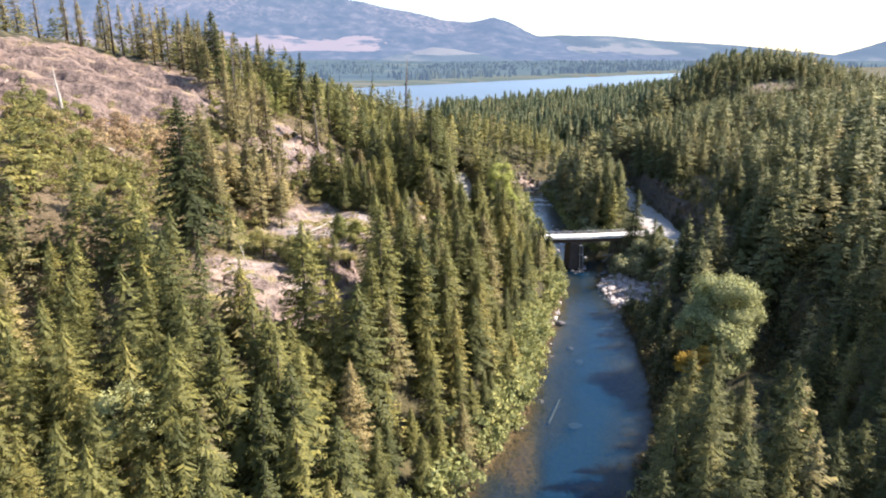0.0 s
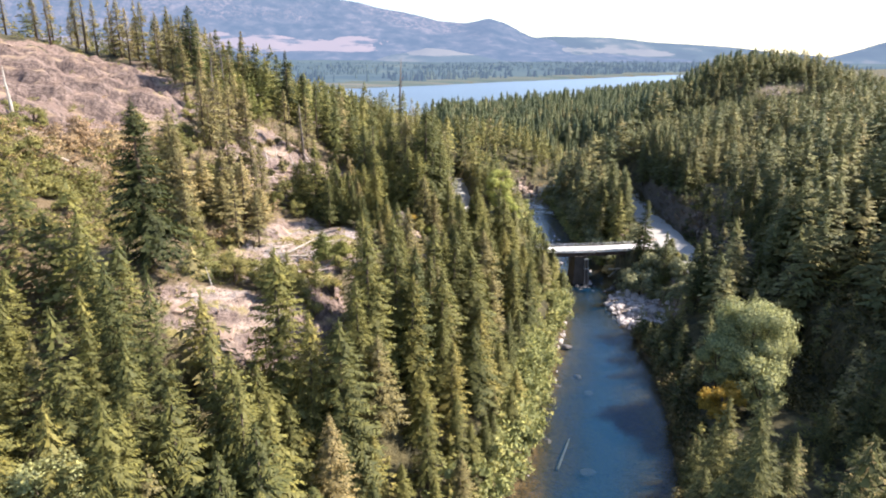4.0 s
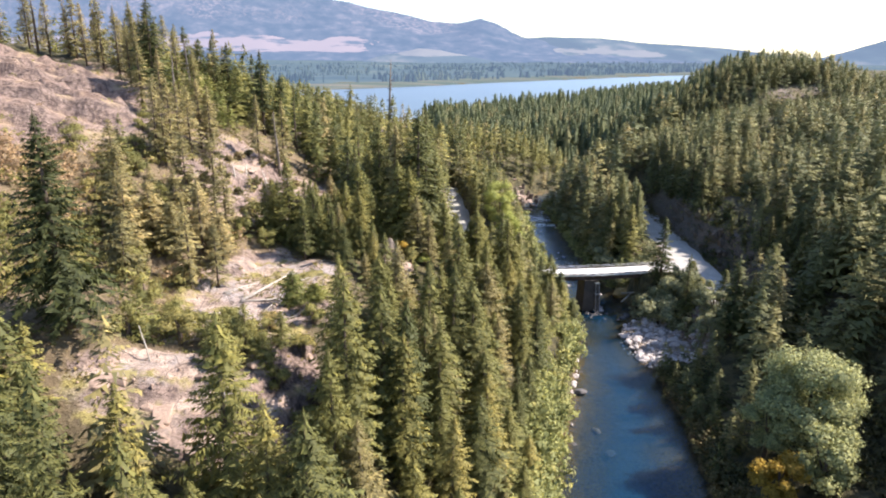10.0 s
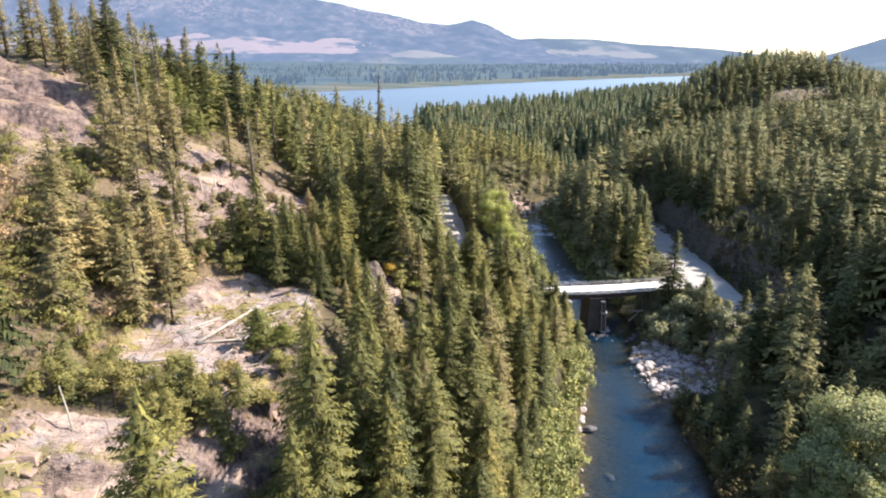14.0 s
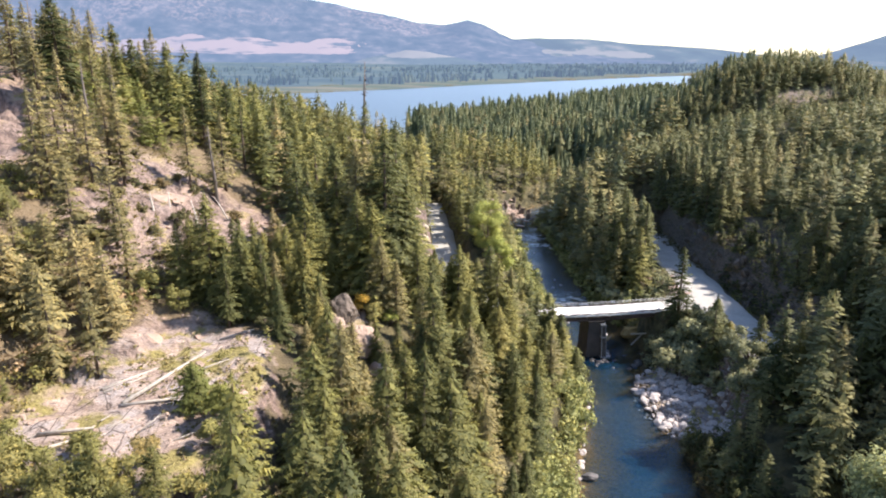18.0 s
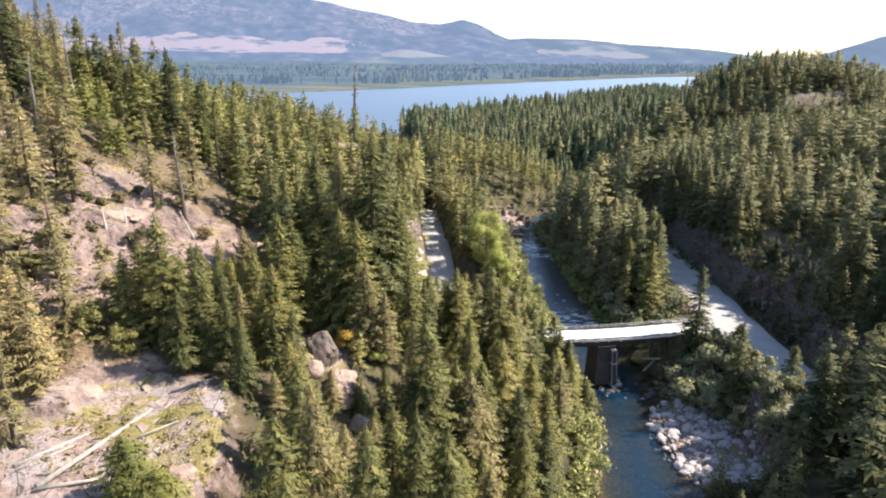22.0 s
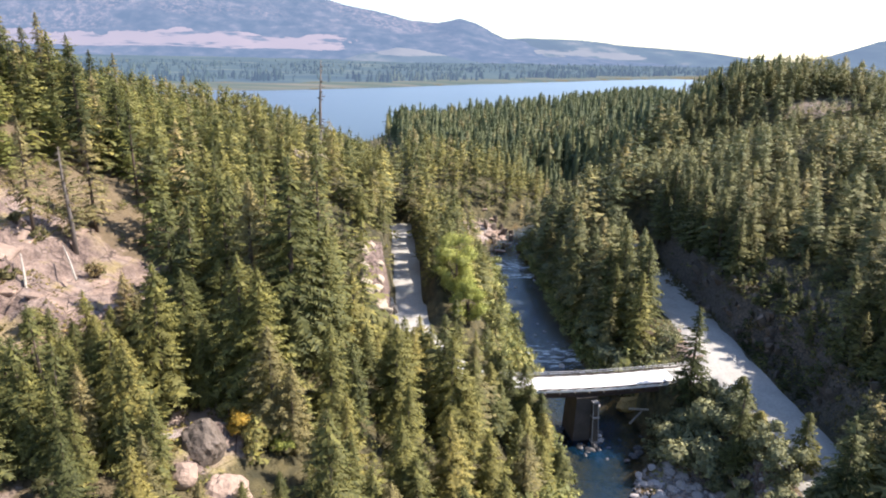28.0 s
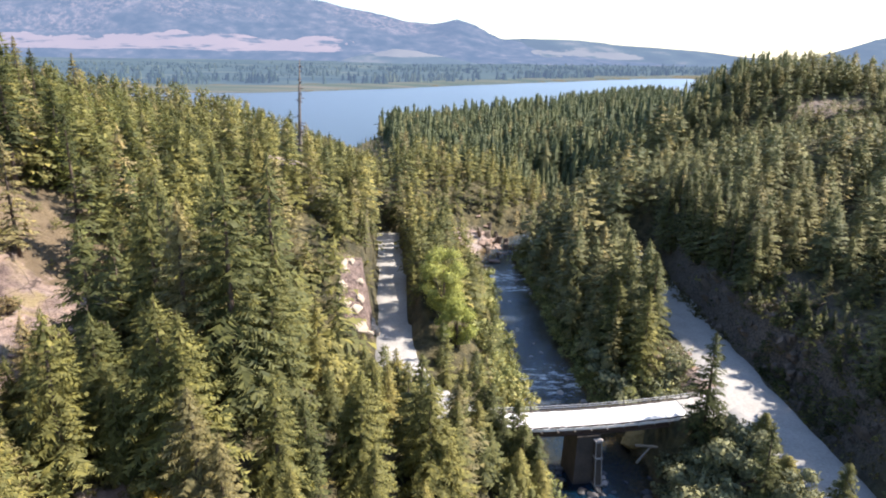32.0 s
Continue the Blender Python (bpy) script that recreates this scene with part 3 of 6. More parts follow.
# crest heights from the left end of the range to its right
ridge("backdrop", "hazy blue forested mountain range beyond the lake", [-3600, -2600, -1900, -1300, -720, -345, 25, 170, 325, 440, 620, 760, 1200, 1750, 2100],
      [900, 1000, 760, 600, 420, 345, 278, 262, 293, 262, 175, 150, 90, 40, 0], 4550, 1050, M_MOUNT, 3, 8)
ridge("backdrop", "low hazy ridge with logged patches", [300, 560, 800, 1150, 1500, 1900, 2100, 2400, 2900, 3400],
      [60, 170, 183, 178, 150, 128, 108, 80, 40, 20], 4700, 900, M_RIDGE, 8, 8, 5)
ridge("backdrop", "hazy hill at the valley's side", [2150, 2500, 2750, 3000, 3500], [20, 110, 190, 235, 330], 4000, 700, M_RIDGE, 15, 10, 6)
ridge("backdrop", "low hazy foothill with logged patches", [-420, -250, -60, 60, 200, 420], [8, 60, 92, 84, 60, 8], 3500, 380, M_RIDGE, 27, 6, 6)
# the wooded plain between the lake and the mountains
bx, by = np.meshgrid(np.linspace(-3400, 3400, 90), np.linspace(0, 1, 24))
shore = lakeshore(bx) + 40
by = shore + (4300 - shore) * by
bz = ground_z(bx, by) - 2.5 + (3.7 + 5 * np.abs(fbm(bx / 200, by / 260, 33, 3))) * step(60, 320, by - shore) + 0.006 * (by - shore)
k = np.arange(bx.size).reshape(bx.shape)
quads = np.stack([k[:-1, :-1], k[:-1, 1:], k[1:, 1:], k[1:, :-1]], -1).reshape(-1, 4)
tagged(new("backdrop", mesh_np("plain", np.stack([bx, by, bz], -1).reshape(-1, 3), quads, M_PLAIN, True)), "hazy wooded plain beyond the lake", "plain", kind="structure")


# ---- plants ----
def taper(points, radii, sides=6):
    """A round limb along points, with its ends closed."""
    pts = [np.asarray(p, float) for p in points]
    v, f = [], []
    for i, (p, r) in enumerate(zip(pts, radii)):
        d = pts[min(i + 1, len(pts) - 1)] - pts[max(i - 1, 0)]
        d = d / (np.linalg.norm(d) + 1e-9)
        a = np.cross(d, (0.31, 0.95, 0.05))
        a /= np.linalg.norm(a)
        b = np.cross(d, a)
        for s in range(sides):
            q = 2 * math.pi * s / sides
            v.append(p + r * (a * math.cos(q) + b * math.sin(q)))
    for i in range(len(pts) - 1):
        for s in range(sides):
            p, q = i * sides + s, i * sides + (s + 1) % sides
            f += [(p, q, q + sides), (p, q + sides, p + sides)]
    n = len(v)
    v += [pts[0], pts[-1]]
    for s in range(sides):
        f += [(n, (s + 1) % sides, s), (n + 1, n - sides + s, n - sides + (s + 1) % sides)]
    return np.array(v), np.array(f)


def soften(tri, up=0.62, keep=0.4):
    """Turn each spray outwards and give it a normal that leans out from the trunk, as needles do."""
    n = np.cross(tri[:, 1] - tri[:, 0], tri[:, 2] - tri[:, 0])
    n /= np.linalg.norm(n, axis=1)[:, None] + 1e-9
    c = tri.mean(1)
    o = np.stack([c[:, 0], c[:, 1], 0 * c[:, 0]], -1)
    o /= np.linalg.norm(o, axis=1)[:, None] + 1e-6
    o[:, 2] = up
    o /= np.linalg.norm(o, axis=1)[:, None]
    flip = (n * o).sum(1) < 0
    tri[flip] = tri[flip][:, [0, 2, 1]]
    n[flip] *= -1
    m = o * (1 - keep) + n * keep
    return tri.reshape(-1, 3), np.arange(len(tri) * 3).reshape(-1, 3), np.repeat(m / np.linalg.norm(m, axis=1)[:, None], 3, 0)


def conifer(rng, high, wide, branches, sprays, low=0.08, sparse=0.0, droop=0.3, size=1.0, slim=1.0, blunt=0.76):
    """The crown of a fir: drooping branches, each a fan of needle twigs, in loose tiers up the trunk."""
    t = low + (1 - low) * (np.sort(rng.random(branches)) ** 0.95) * 0.985
    az = np.arange(branches) * 2.4 + rng.normal(0, 0.5, branches)
    keep = rng.random(branches) > sparse * (1.15 - t)
    t, az = t[keep], az[keep]
    n = len(t)
    shape = np.minimum((1 - t) ** blunt * (1 + 0.1 * np.sin(t * 31 + az[0])), 0.55 + 1.7 * (t - low))
    length = wide * shape * rng.uniform(0.7, 1.15, n) * (1 + 0.12 * np.sin(az * 1.0 + t * 9)) + 0.12
    u = (np.arange(sprays) + rng.random((n, sprays))) / sprays
    u = (0.08 + 0.92 * u)[..., None]
    d = np.stack([np.cos(az), np.sin(az), 0 * az], -1)[:, None]
    lat = np.stack([-np.sin(az), np.cos(az), 0 * az], -1)[:, None] * np.where(np.arange(sprays) % 2, 1, -1)[None, :, None]
    rise = (0.42 * t - droop * (1 - t) + rng.normal(0, 0.07, n))[:, None]
    L = length[:, None, None]

    def along(q):
        p = d * L * q
        p[..., 2] += (t * high)[:, None] + L[..., 0] * q[..., 0] * rise - droop * 0.45 * L[..., 0] * q[..., 0] ** 2
        return p
    twig = size * (0.42 * L * (1.08 - 0.75 * u) + 0.2) * rng.uniform(0.65, 1.3, (n, sprays, 1))
    half = slim * size * (0.42 / sprays + 0.02)
    a, b = along(np.clip(u - half, 0, 1)), along(np.clip(u + half * 1.6, 0, 1.1))
    c = along(u) + lat * twig * rng.uniform(0.45, 1.0, (n, sprays, 1)) + d * twig * 0.55
    c[..., 2] -= twig[..., 0] * rng.uniform(0.1, 0.55, (n, sprays))
    b[..., 2] += rng.normal(0, 0.05, (n, sprays)) * L[..., 0]
    tri = np.stack([a, b, c], 2).reshape(-1, 3, 3)
    # the leader and its collar of short shoots
    far_off, fine = branches < 60, branches > 85
    k = 30 if fine else 7
    q = np.arange(k) * 2.4
    span = 0.5 if fine else 1.0
    z = high * ((0.78 if far_off else 0.8) + (0.17 if far_off else 0.2) * np.arange(k) / k)
    r = high * (0.05 * (1 - np.arange(k) / k) + 0.008) * (1.7 if far_off else 1.0)
    lead = np.stack([np.stack([0 * q, 0 * q, np.minimum(z + (0.03 if fine else 0.05) * high, high * (0.975 if far_off else 1.03))], -1), np.stack([r * np.cos(q), r * np.sin(q), z - 0.012 * high], -1), np.stack([r * np.cos(q + span), r * np.sin(q + span), z - 0.012 * high], -1)], 1)
    return soften(np.concatenate([tri, lead]))


def leafy(rng, clumps, leaves, size):
    """A broad crown: leaf sprays over the shells of clumps (x, y, z, radius)."""
    c = np.array(clumps)
    pick = rng.choice(len(c), leaves, p=c[:, 3] ** 2 / (c[:, 3] ** 2).sum())
    d = rng.normal(0, 1, (leaves, 3))
    d[:, 2] = np.abs(d[:, 2]) * 1.0 - 0.35
    d /= np.linalg.norm(d, axis=1)[:, None]
    r = c[pick, 3] * (0.45 + 0.75 * rng.random(leaves)) * (1 + 0.2 * np.sin(d[:, 0] * 7 + pick) * np.cos(d[:, 1] * 6 + pick * 2) + 0.12 * np.sin(d[:, 2] * 13 + pick))
    p = c[pick, :3] + d * r[:, None] * (1, 1, 0.9)
    a = np.cross(d, rng.normal(0, 1, (leaves, 3)))
    a /= np.linalg.norm(a, axis=1)[:, None]
    b = np.cross(d, a) + d * rng.normal(0, 0.6, (leaves, 1))
    s = (size * rng.uniform(0.6, 1.5, leaves))[:, None]
    tri = np.stack([p - a * s, p + a * s, p + b * s * 1.5], 1)
    n = np.cross(tri[:, 1] - tri[:, 0], tri[:, 2] - tri[:, 0])
    n /= np.linalg.norm(n, axis=1)[:, None] + 1e-9
    o = d + (0, 0, 0.3)
    o /= np.linalg.norm(o, axis=1)[:, None]
    flip = (n * o).sum(1) < 0
    tri[flip] = tri[flip][:, [0, 2, 1]]
    n[flip] *= -1
    m = o * 0.3 + n * 0.7 + (0, 0, 0.25)
    return tri.reshape(-1, 3), np.arange(leaves * 3).reshape(-1, 3), np.repeat(m / np.linalg.norm(m, axis=1)[:, None], 3, 0)


def gz(x, y):
    return float(ground_z(np.array([float(x)]), np.array([float(y)]))[0])


rng = np.random.default_rng(7)


def fir_kind(high, wide, branches, sprays, mat=None, **kw):
    crown_v, crown_f, crown_n = conifer(rng, high, wide, branches, sprays, **kw)
    bend = rng.normal(0, 0.006 * high, 2)
    tv, tf = taper([(0, 0, -0.8), (bend[0], bend[1], high * 0.5), (0, 0, high)], [0.017 * high, 0.011 * high, 0.01], 6)
    return mesh_np("trunk", tv, tf, M_BARK, True), mesh_np("crown", crown_v, crown_f, mat or M_FIR, normals=crown_n)


def plant(name, trunk, crown, label, x, y, scale=1.0, turn=0.0, group="", category="tree", sink=0.0, wide=1.0):
    ob = thing(name, label, category, pose(x, y, gz(x, y) - sink, 0, 0, turn) @ Matrix.Diagonal((scale * wide, scale * wide, scale, 1)), group)
    part("trunk", trunk, ob)
    part("crown", crown, ob)
    return ob


def clear_of(x, y):
    """How open the place is for a tree: 0 none, 1 thick forest."""
    xl, xr = banks(y)
    ok = ((xl - x > np.where((y > 110) & (y < 156), 5.4, 2.6)) | (x - xr > 1.0) | (y > 322)).astype(float)
    for line, half in ((ROAD_L, 3.6), (ROAD_R, 5.6), (SPUR, 4.0)):
        d, _ = near_line(x, y, line)
        if line is ROAD_R:
            d = np.where(y < 158, 99, d)
        ok = ok * (d > (np.where(y < 194, 2.2, half) if line is ROAD_L else half))
    ok = ok * (1 - np.clip(bare_rock(x, y) * 1.6, 0, 1))
    ok = ok * (1 - 0.8 * blob(x, y, -50, 120, 20, 22)) * (1 - 0.95 * blob(x, y, -38, 94, 5, 5, 0.2)) * (1 - 0.85 * blob(x, y, -82, 198, 30, 22)) * (1 - 0.85 * blob(x, y, -120, 220, 45, 45)) * (1 - 0.95 * blob(x, y, -22, 100, 9, 6, 0.2))
    ok = ok * (1 - 0.85 * blob(x, y, -70, 116, 20, 22))
    ok = ok * (1 - 0.6 * blob(x, y, -44, 160, 18, 20)) * (1 - 0.6 * blob(x, y, -47, 138, 14, 13))
    ok = ok * (1 - 0.5 * blob(x, y, -36, 128, 10, 10))
    ok = ok * (1 - 0.75 * blob(x, y, -66, 178, 22, 24)) * (1 - 0.85 * blob(x, y, -33, 179, 8, 9, 0.3))
    ok = ok * (1 - blob(x, y, 50, 162, 7, 19, 0.2))
    ok = ok * (1 - blob(x, y, 26, 180, 4, 4, 0.2))
    ok = ok * (1 - blob(x, y, -18.5, 90, 6, 6.5, 0.2)) * (1 - 0.98 * blob(x, y, -7.0, 135.5, 3.4, 4.0, 0.2))
    ok = ok * (1 - ((x > 44) & (x < 60) & (y > 170) & (y < 192)))
    ok = ok * (1 - blob(x, y, 48, 104, 9, 13, 0.1)) * (1 - 0.75 * blob(x, y, 61, 106, 9, 14))
    ok = ok * (1 - blob(x, y, 20.5, 208, 6, 10, 0.1)) * (1 - blob(x, y, -13, 107, 4, 7, 0.2))
    ok = ok * (1 - 0.9 * step(67, 69, x) * (1 - step(71, 73, x)) * step(150, 160, y) * (1 - step(240, 260, y)))
    return ok * (1 - in_lake(x, y))


def sun_gap(x, y):
    """How high the trees stand that leave the gravel bar and the road junction in the sun."""
    bar = np.where((x > 57) & (y > 150) & (y < 171), (x - 48.5) * 0.965, np.where((x > 56) & (y > 96) & (y < 124), 13.0 + (x - 52) * 0.965, 99.0))
    bar = np.where((x > 22) & (x < 34) & (y > 196) & (y < 222), 11.0, bar)
    return np.where((x > 69) & (y > 176) & (y < 206), 9.3 + (x - 66.0 + 2.0 * np.sin(y * 0.9)) * 1.05, bar)


def heights(x, y):
    xl, xr = banks(y)
    sl, sr = xl - x, x - xr
    h = np.where(sl > 0, np.interp(sl, [0, 6, 14, 24, 34, 42, 60], [7, 10, 15, 18, 17, 14, 12]), np.interp(sr, [0, 6, 14, 30], [10, 15, 17, 16]))
    h = np.where((sl > 12) & (y > 195), 12.0, h)
    h = np.where((sr > 30) & (y > 190), np.where(y > 270, 9.0, 11.5), h)
    h = np.where((sr > 4) & (sr < 22) & (y > 188) & (y < 275), 17.0, h)
    h = h * (1 - 0.4 * blob(x, y, 58, 112, 10, 16, 0.3))
    h = h * (1 - 0.6 * blob(x, y, -4, 126, 6, 10, 0.3))
    h = np.where((x > 69) & (x < 82) & (y > 177) & (y < 260), 13.0, h)
    h = np.where(blob(x, y, 60, 108, 6, 12, 0.2) > 0.5, np.minimum(h, 4.0), np.where((x > 57) & (x < 92) & (y > 126) & (y < 177), 17.0, h))
    h = h * (1 - 0.45 * ((sr > 0) & (sr < 11) & (y > 116) & (y < 152)))
    h = np.where((sr > 11) & (x < 60) & (y > 121) & (y < 147), 14.0, h)
    h = h * (1 - 0.45 * blob(x, y, 148, 292, 18, 10, 0.3))
    h = h * (1 - 0.5 * blob(x, y, 22, 184, 14, 18, 0.4) * (sl > 0))
    h = np.where((y > 395) & (x > 4) & (x < 98), 17.0, h)
    h = h * (1 - 0.4 * blob(x, y, -58, 254, 20, 40, 0.5))
    h = np.where(blob(x, y, -43, 108, 19, 22, 0.2) > 0.5, np.minimum(h, 5.0), h)
    h = np.where(blob(x, y, -7, 113, 8, 18, 0.2) > 0.5, np.minimum(h, np.maximum(32.0 - ground_z(x, y), 3.0)), h)
    h = np.where(blob(x, y, -22, 132, 11, 9, 0.2) > 0.5, np.minimum(h, 12.0), h)
    h = np.where(blob(x, y, -5, 125, 7, 8, 0.2) > 0.5, np.minimum(h, 7.0), h)
    h = h * (1 - 0.3 * blob(x, y, -50, 122, 20, 24)) * (1 - 0.3 * blob(x, y, -44, 160, 20, 20))
    # the gap through which the forest road shows
    lane = (x > 2) & (x < 16) & (y > 110) & (y < 204)
    roof = 9.2 + np.maximum(0, 206 - y) * np.where(y > 165, 0.4, 0.37) - ground_z(x, y)
    h = np.where(lane, np.where(y > 160, np.maximum(roof, 2.0), np.minimum(h, np.maximum(roof, 2.0))), h)
    lane = (x > 16) & (x < 25) & (y > 150) & (y < 212)
    roof = 12.0 + np.maximum(0, 214 - y) * 0.25 - ground_z(x, y)
    h = np.where(lane, np.minimum(np.maximum(h, 8), np.maximum(roof, 2.5)), h)
    h = h * (1 + 0.1 * blob(x, y, 155, 356, 60, 36, 0.3)) * (1 - 0.4 * blob(x, y, -15, 260, 10, 14, 0.3))
    h = np.where(blob(x, y, -2, 138, 8, 13, 0.2) > 0.5, np.minimum(h, 11.0), h)
    h = np.minimum(h, np.maximum(sun_gap(x, y) - ground_z(x, y), 1.5))
    # low trees before the bare slope, which shows over them
    u, v = y - 125, y - 115
    open_slope = np.minimum(np.where((u > -3) & (u < 38) & (x > -8 - 0.66 * u) & (x < -2.5 - 0.49 * u), 44.9 - 0.443 * u, 99.0), np.where((v > 5) & (v < 43) & (x > -18.7 - 0.643 * v) & (x < -9.3 - 0.393 * v), 46.0 - 0.328 * v, 99.0))
    h = np.minimum(h, np.maximum(open_slope - ground_z(x, y), 1.8))
    h = np.where((x > 34) & (x < 60) & (y > 44) & (y < 102), np.minimum(h, np.maximum(53.5 - 0.5 * y + np.interp(x, [46, 54], [0, 11]) - ground_z(x, y), 3.5)), h)
    h = np.where((x < 4) & (x > -60) & (y > 226), np.minimum(h, np.maximum(shoulder(x, y) - ground_z(x, y), 3.0)), h)
    return np.where((sl > 0) & (y < 85), np.minimum(h, 16.0), h)


# the scattered forest: jittered places, thinned by the plan
cell = 4.2
px, py = np.meshgrid(np.arange(-230, 300, cell), np.arange(34, 530, cell))
px = (px + rng.uniform(-0.46, 0.46, px.shape) * cell).ravel()
py = (py + rng.uniform(-0.46, 0.46, py.shape) * cell).ravel()
thin = np.where((py < 200) & (px < 42), 0.92, np.where((py < 190) & (px < 110), 0.86, np.where(px > 110, 0.95, np.where(px < -110, 0.62, 0.84))))
keep = rng.random(len(px)) < clear_of(px, py) * thin
px, py = px[keep], py[keep]
# nothing where the view never reaches: behind the first ridge lines
seen = (np.abs(px) < 0.78 * (py + 25) + 12) & ~((px > 105) & (py > 385))
px, py = px[seen], py[seen]
ph = heights(px, py) * rng.normal(1.0, 0.2, len(px)).clip(0.5, np.where(((py > 160) & (px < 25) & (px > 2) & (py < 206)) | (px > 120) | (py > 265), 1.14, 1.35))
pz = ground_z(px, py) - 0.3
close = (np.abs(px - 6) < 62) & (py > 50) & (py < 190)
order = np.flatnonzero(close)
order = order[np.argsort(np.hypot(px[order] - 2, np.maximum(0, np.abs(py[order] - 114) - 46) * 1.3))][:205]
single = np.zeros(len(px), bool)
single[order] = True

def fir_set(more, sprays, size):
    """Six kinds of fir; more: how full of branches, sprays: twigs on a branch."""
    return [fir_kind(20, 4.7, int(200 * more), sprays, size=size), fir_kind(20, 5.1, int(190 * more), sprays, droop=0.4, size=size), fir_kind(20, 4.2, int(190 * more), sprays, droop=0.22, size=size), fir_kind(20, 5.0, int(225 * more), sprays + 2, sparse=0.3, size=size), fir_kind(20, 3.9, int(205 * more), sprays + 2, sparse=0.25, low=0.15, size=size), fir_kind(20, 4.5, int(195 * more), sprays + 1, mat=M_PINE, sparse=0.2, droop=0.12, size=size)]


NEAR_KINDS, KINDS = fir_set(1.45, 22, 0.7), fir_set(0.8, 11, 1.02)
LABELS = ["tall green fir tree with drooping branches", "broad dark green fir in dense forest", "slender green fir on a forested slope", "loose-crowned fir with gaps between branches", "thin fir with a bare lower trunk", "yellowing thin-needled conifer among green firs"]
made = 0
while made < 48:
    x, y = float(rng.uniform(-27, -9)), float(rng.uniform(124, 152))
    if float(clear_of(np.array(x), np.array(y))) > 0.5:
        kd = int(rng.choice(6, p=[0.2, 0.2, 0.15, 0.15, 0.1, 0.2]))
        plant("conifer", *NEAR_KINDS[kd], LABELS[kd], x, y, float(rng.uniform(0.28, 0.52)), float(rng.uniform(0, 360)), "forest firs", "tree", 0.3, 1.15)
        made += 1
# the same crowns for the east bank, darkened to stand in for shade
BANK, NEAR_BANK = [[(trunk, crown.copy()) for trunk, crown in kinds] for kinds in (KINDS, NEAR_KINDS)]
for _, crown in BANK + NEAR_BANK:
    crown.materials[0] = M_SHADEFIR
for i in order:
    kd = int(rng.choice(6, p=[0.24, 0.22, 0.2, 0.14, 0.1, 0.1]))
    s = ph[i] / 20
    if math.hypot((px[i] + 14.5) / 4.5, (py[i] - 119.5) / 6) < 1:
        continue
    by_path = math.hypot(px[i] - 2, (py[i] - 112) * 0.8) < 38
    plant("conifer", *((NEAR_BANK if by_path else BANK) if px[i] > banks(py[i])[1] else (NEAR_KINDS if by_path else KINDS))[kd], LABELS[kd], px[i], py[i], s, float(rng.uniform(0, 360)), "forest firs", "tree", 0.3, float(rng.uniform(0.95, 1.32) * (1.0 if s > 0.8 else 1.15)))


def forest(name, label, templates, where, mat, category="forest", wide=1.0):
    """Many plants in one sheet: templates (v, f) of unit height, set at rows of x, y, z, height."""
    vs, fs, ns, tint, n = [], [], [], [], 0
    pick = rng.integers(0, len(templates), len(where))
    for ti, (tv, tf, tn) in enumerate(templates):
        w = where[pick == ti]
        if not len(w):
            continue
        a = rng.uniform(0, 2 * math.pi, len(w))
        sx = w[:, 3] * wide * rng.uniform(0.85, 1.2, len(w))
        c, s = np.cos(a) * sx, np.sin(a) * sx
        x = tv[None, :, 0] * c[:, None] - tv[None, :, 1] * s[:, None] + w[:, 0:1]
        y = tv[None, :, 0] * s[:, None] + tv[None, :, 1] * c[:, None] + w[:, 1:2]
        z = tv[None, :, 2] * w[:, 3:4] + w[:, 2:3]
        vs.append(np.stack([x, y, z], -1).reshape(-1, 3))
        ca, sa = np.cos(a)[:, None], np.sin(a)[:, None]
        ns.append(np.stack([tn[None, :, 0] * ca - tn[None, :, 1] * sa, tn[None, :, 0] * sa + tn[None, :, 1] * ca, np.repeat(tn[None, :, 2], len(w), 0)], -1).reshape(-1, 3))
        fs.append((tf[None] + (np.arange(len(w)) * len(tv))[:, None, None] + n).reshape(-1, 3))
        tint.append(np.repeat(rng.random(len(w)), len(tv)))
        n += len(w) * len(tv)
    me = mesh_np(name, np.concatenate(vs), np.concatenate(fs), mat, normals=np.concatenate(ns), tint=np.concatenate(tint))
    return tagged(new(name, me), label, category, kind="stuff")


def unit_fir(wide, branches, sprays, size, tiers=0, **kw):
    """A fir of unit height; tiers: how many ragged skirts of needles stand for its inner twigs."""
    v, f, m = conifer(rng, 20, wide, branches, sprays, size=size, **kw)
    tri = []
    for i in range(tiers):
        u0, sides = 0.06 + 0.86 * i / tiers, 7
        top = min(20.0, 20 * (u0 + 1.75 / tiers))
        r = 0.68 * wide * (1 - u0) ** 0.92
        q = np.arange(sides + 1) * 2 * math.pi / sides + rng.uniform(0, 6)
        rr, dz = r * rng.uniform(0.65, 1.15, sides), rng.normal(0, 0.5, sides)
        ring = [np.array([rr[k % sides] * math.cos(q[k]), rr[k % sides] * math.sin(q[k]), 20 * u0 + dz[k % sides]]) for k in range(sides + 1)]
        tri += [np.stack([ring[k], ring[k + 1], np.array([0, 0, top])]) for k in range(sides)]
    if tiers:
        w, g, o = soften(np.array(tri), 0.9, 0.4)
        v, f, m = np.concatenate([v, w]), np.concatenate([f, g + len(v)]), np.concatenate([m, o])
    return v / 20, f, m


rest = np.stack([px, py, pz, ph], -1)[~single]
mid_range = (rest[:, 1] < 255) & (rest[:, 0] > -90) & (rest[:, 0] < 105)
far_range = ~mid_range & (rest[:, 1] < 350)
brown = rng.random(len(rest)) < np.where(rest[:, 0] < 0, 0.16, 0.08)
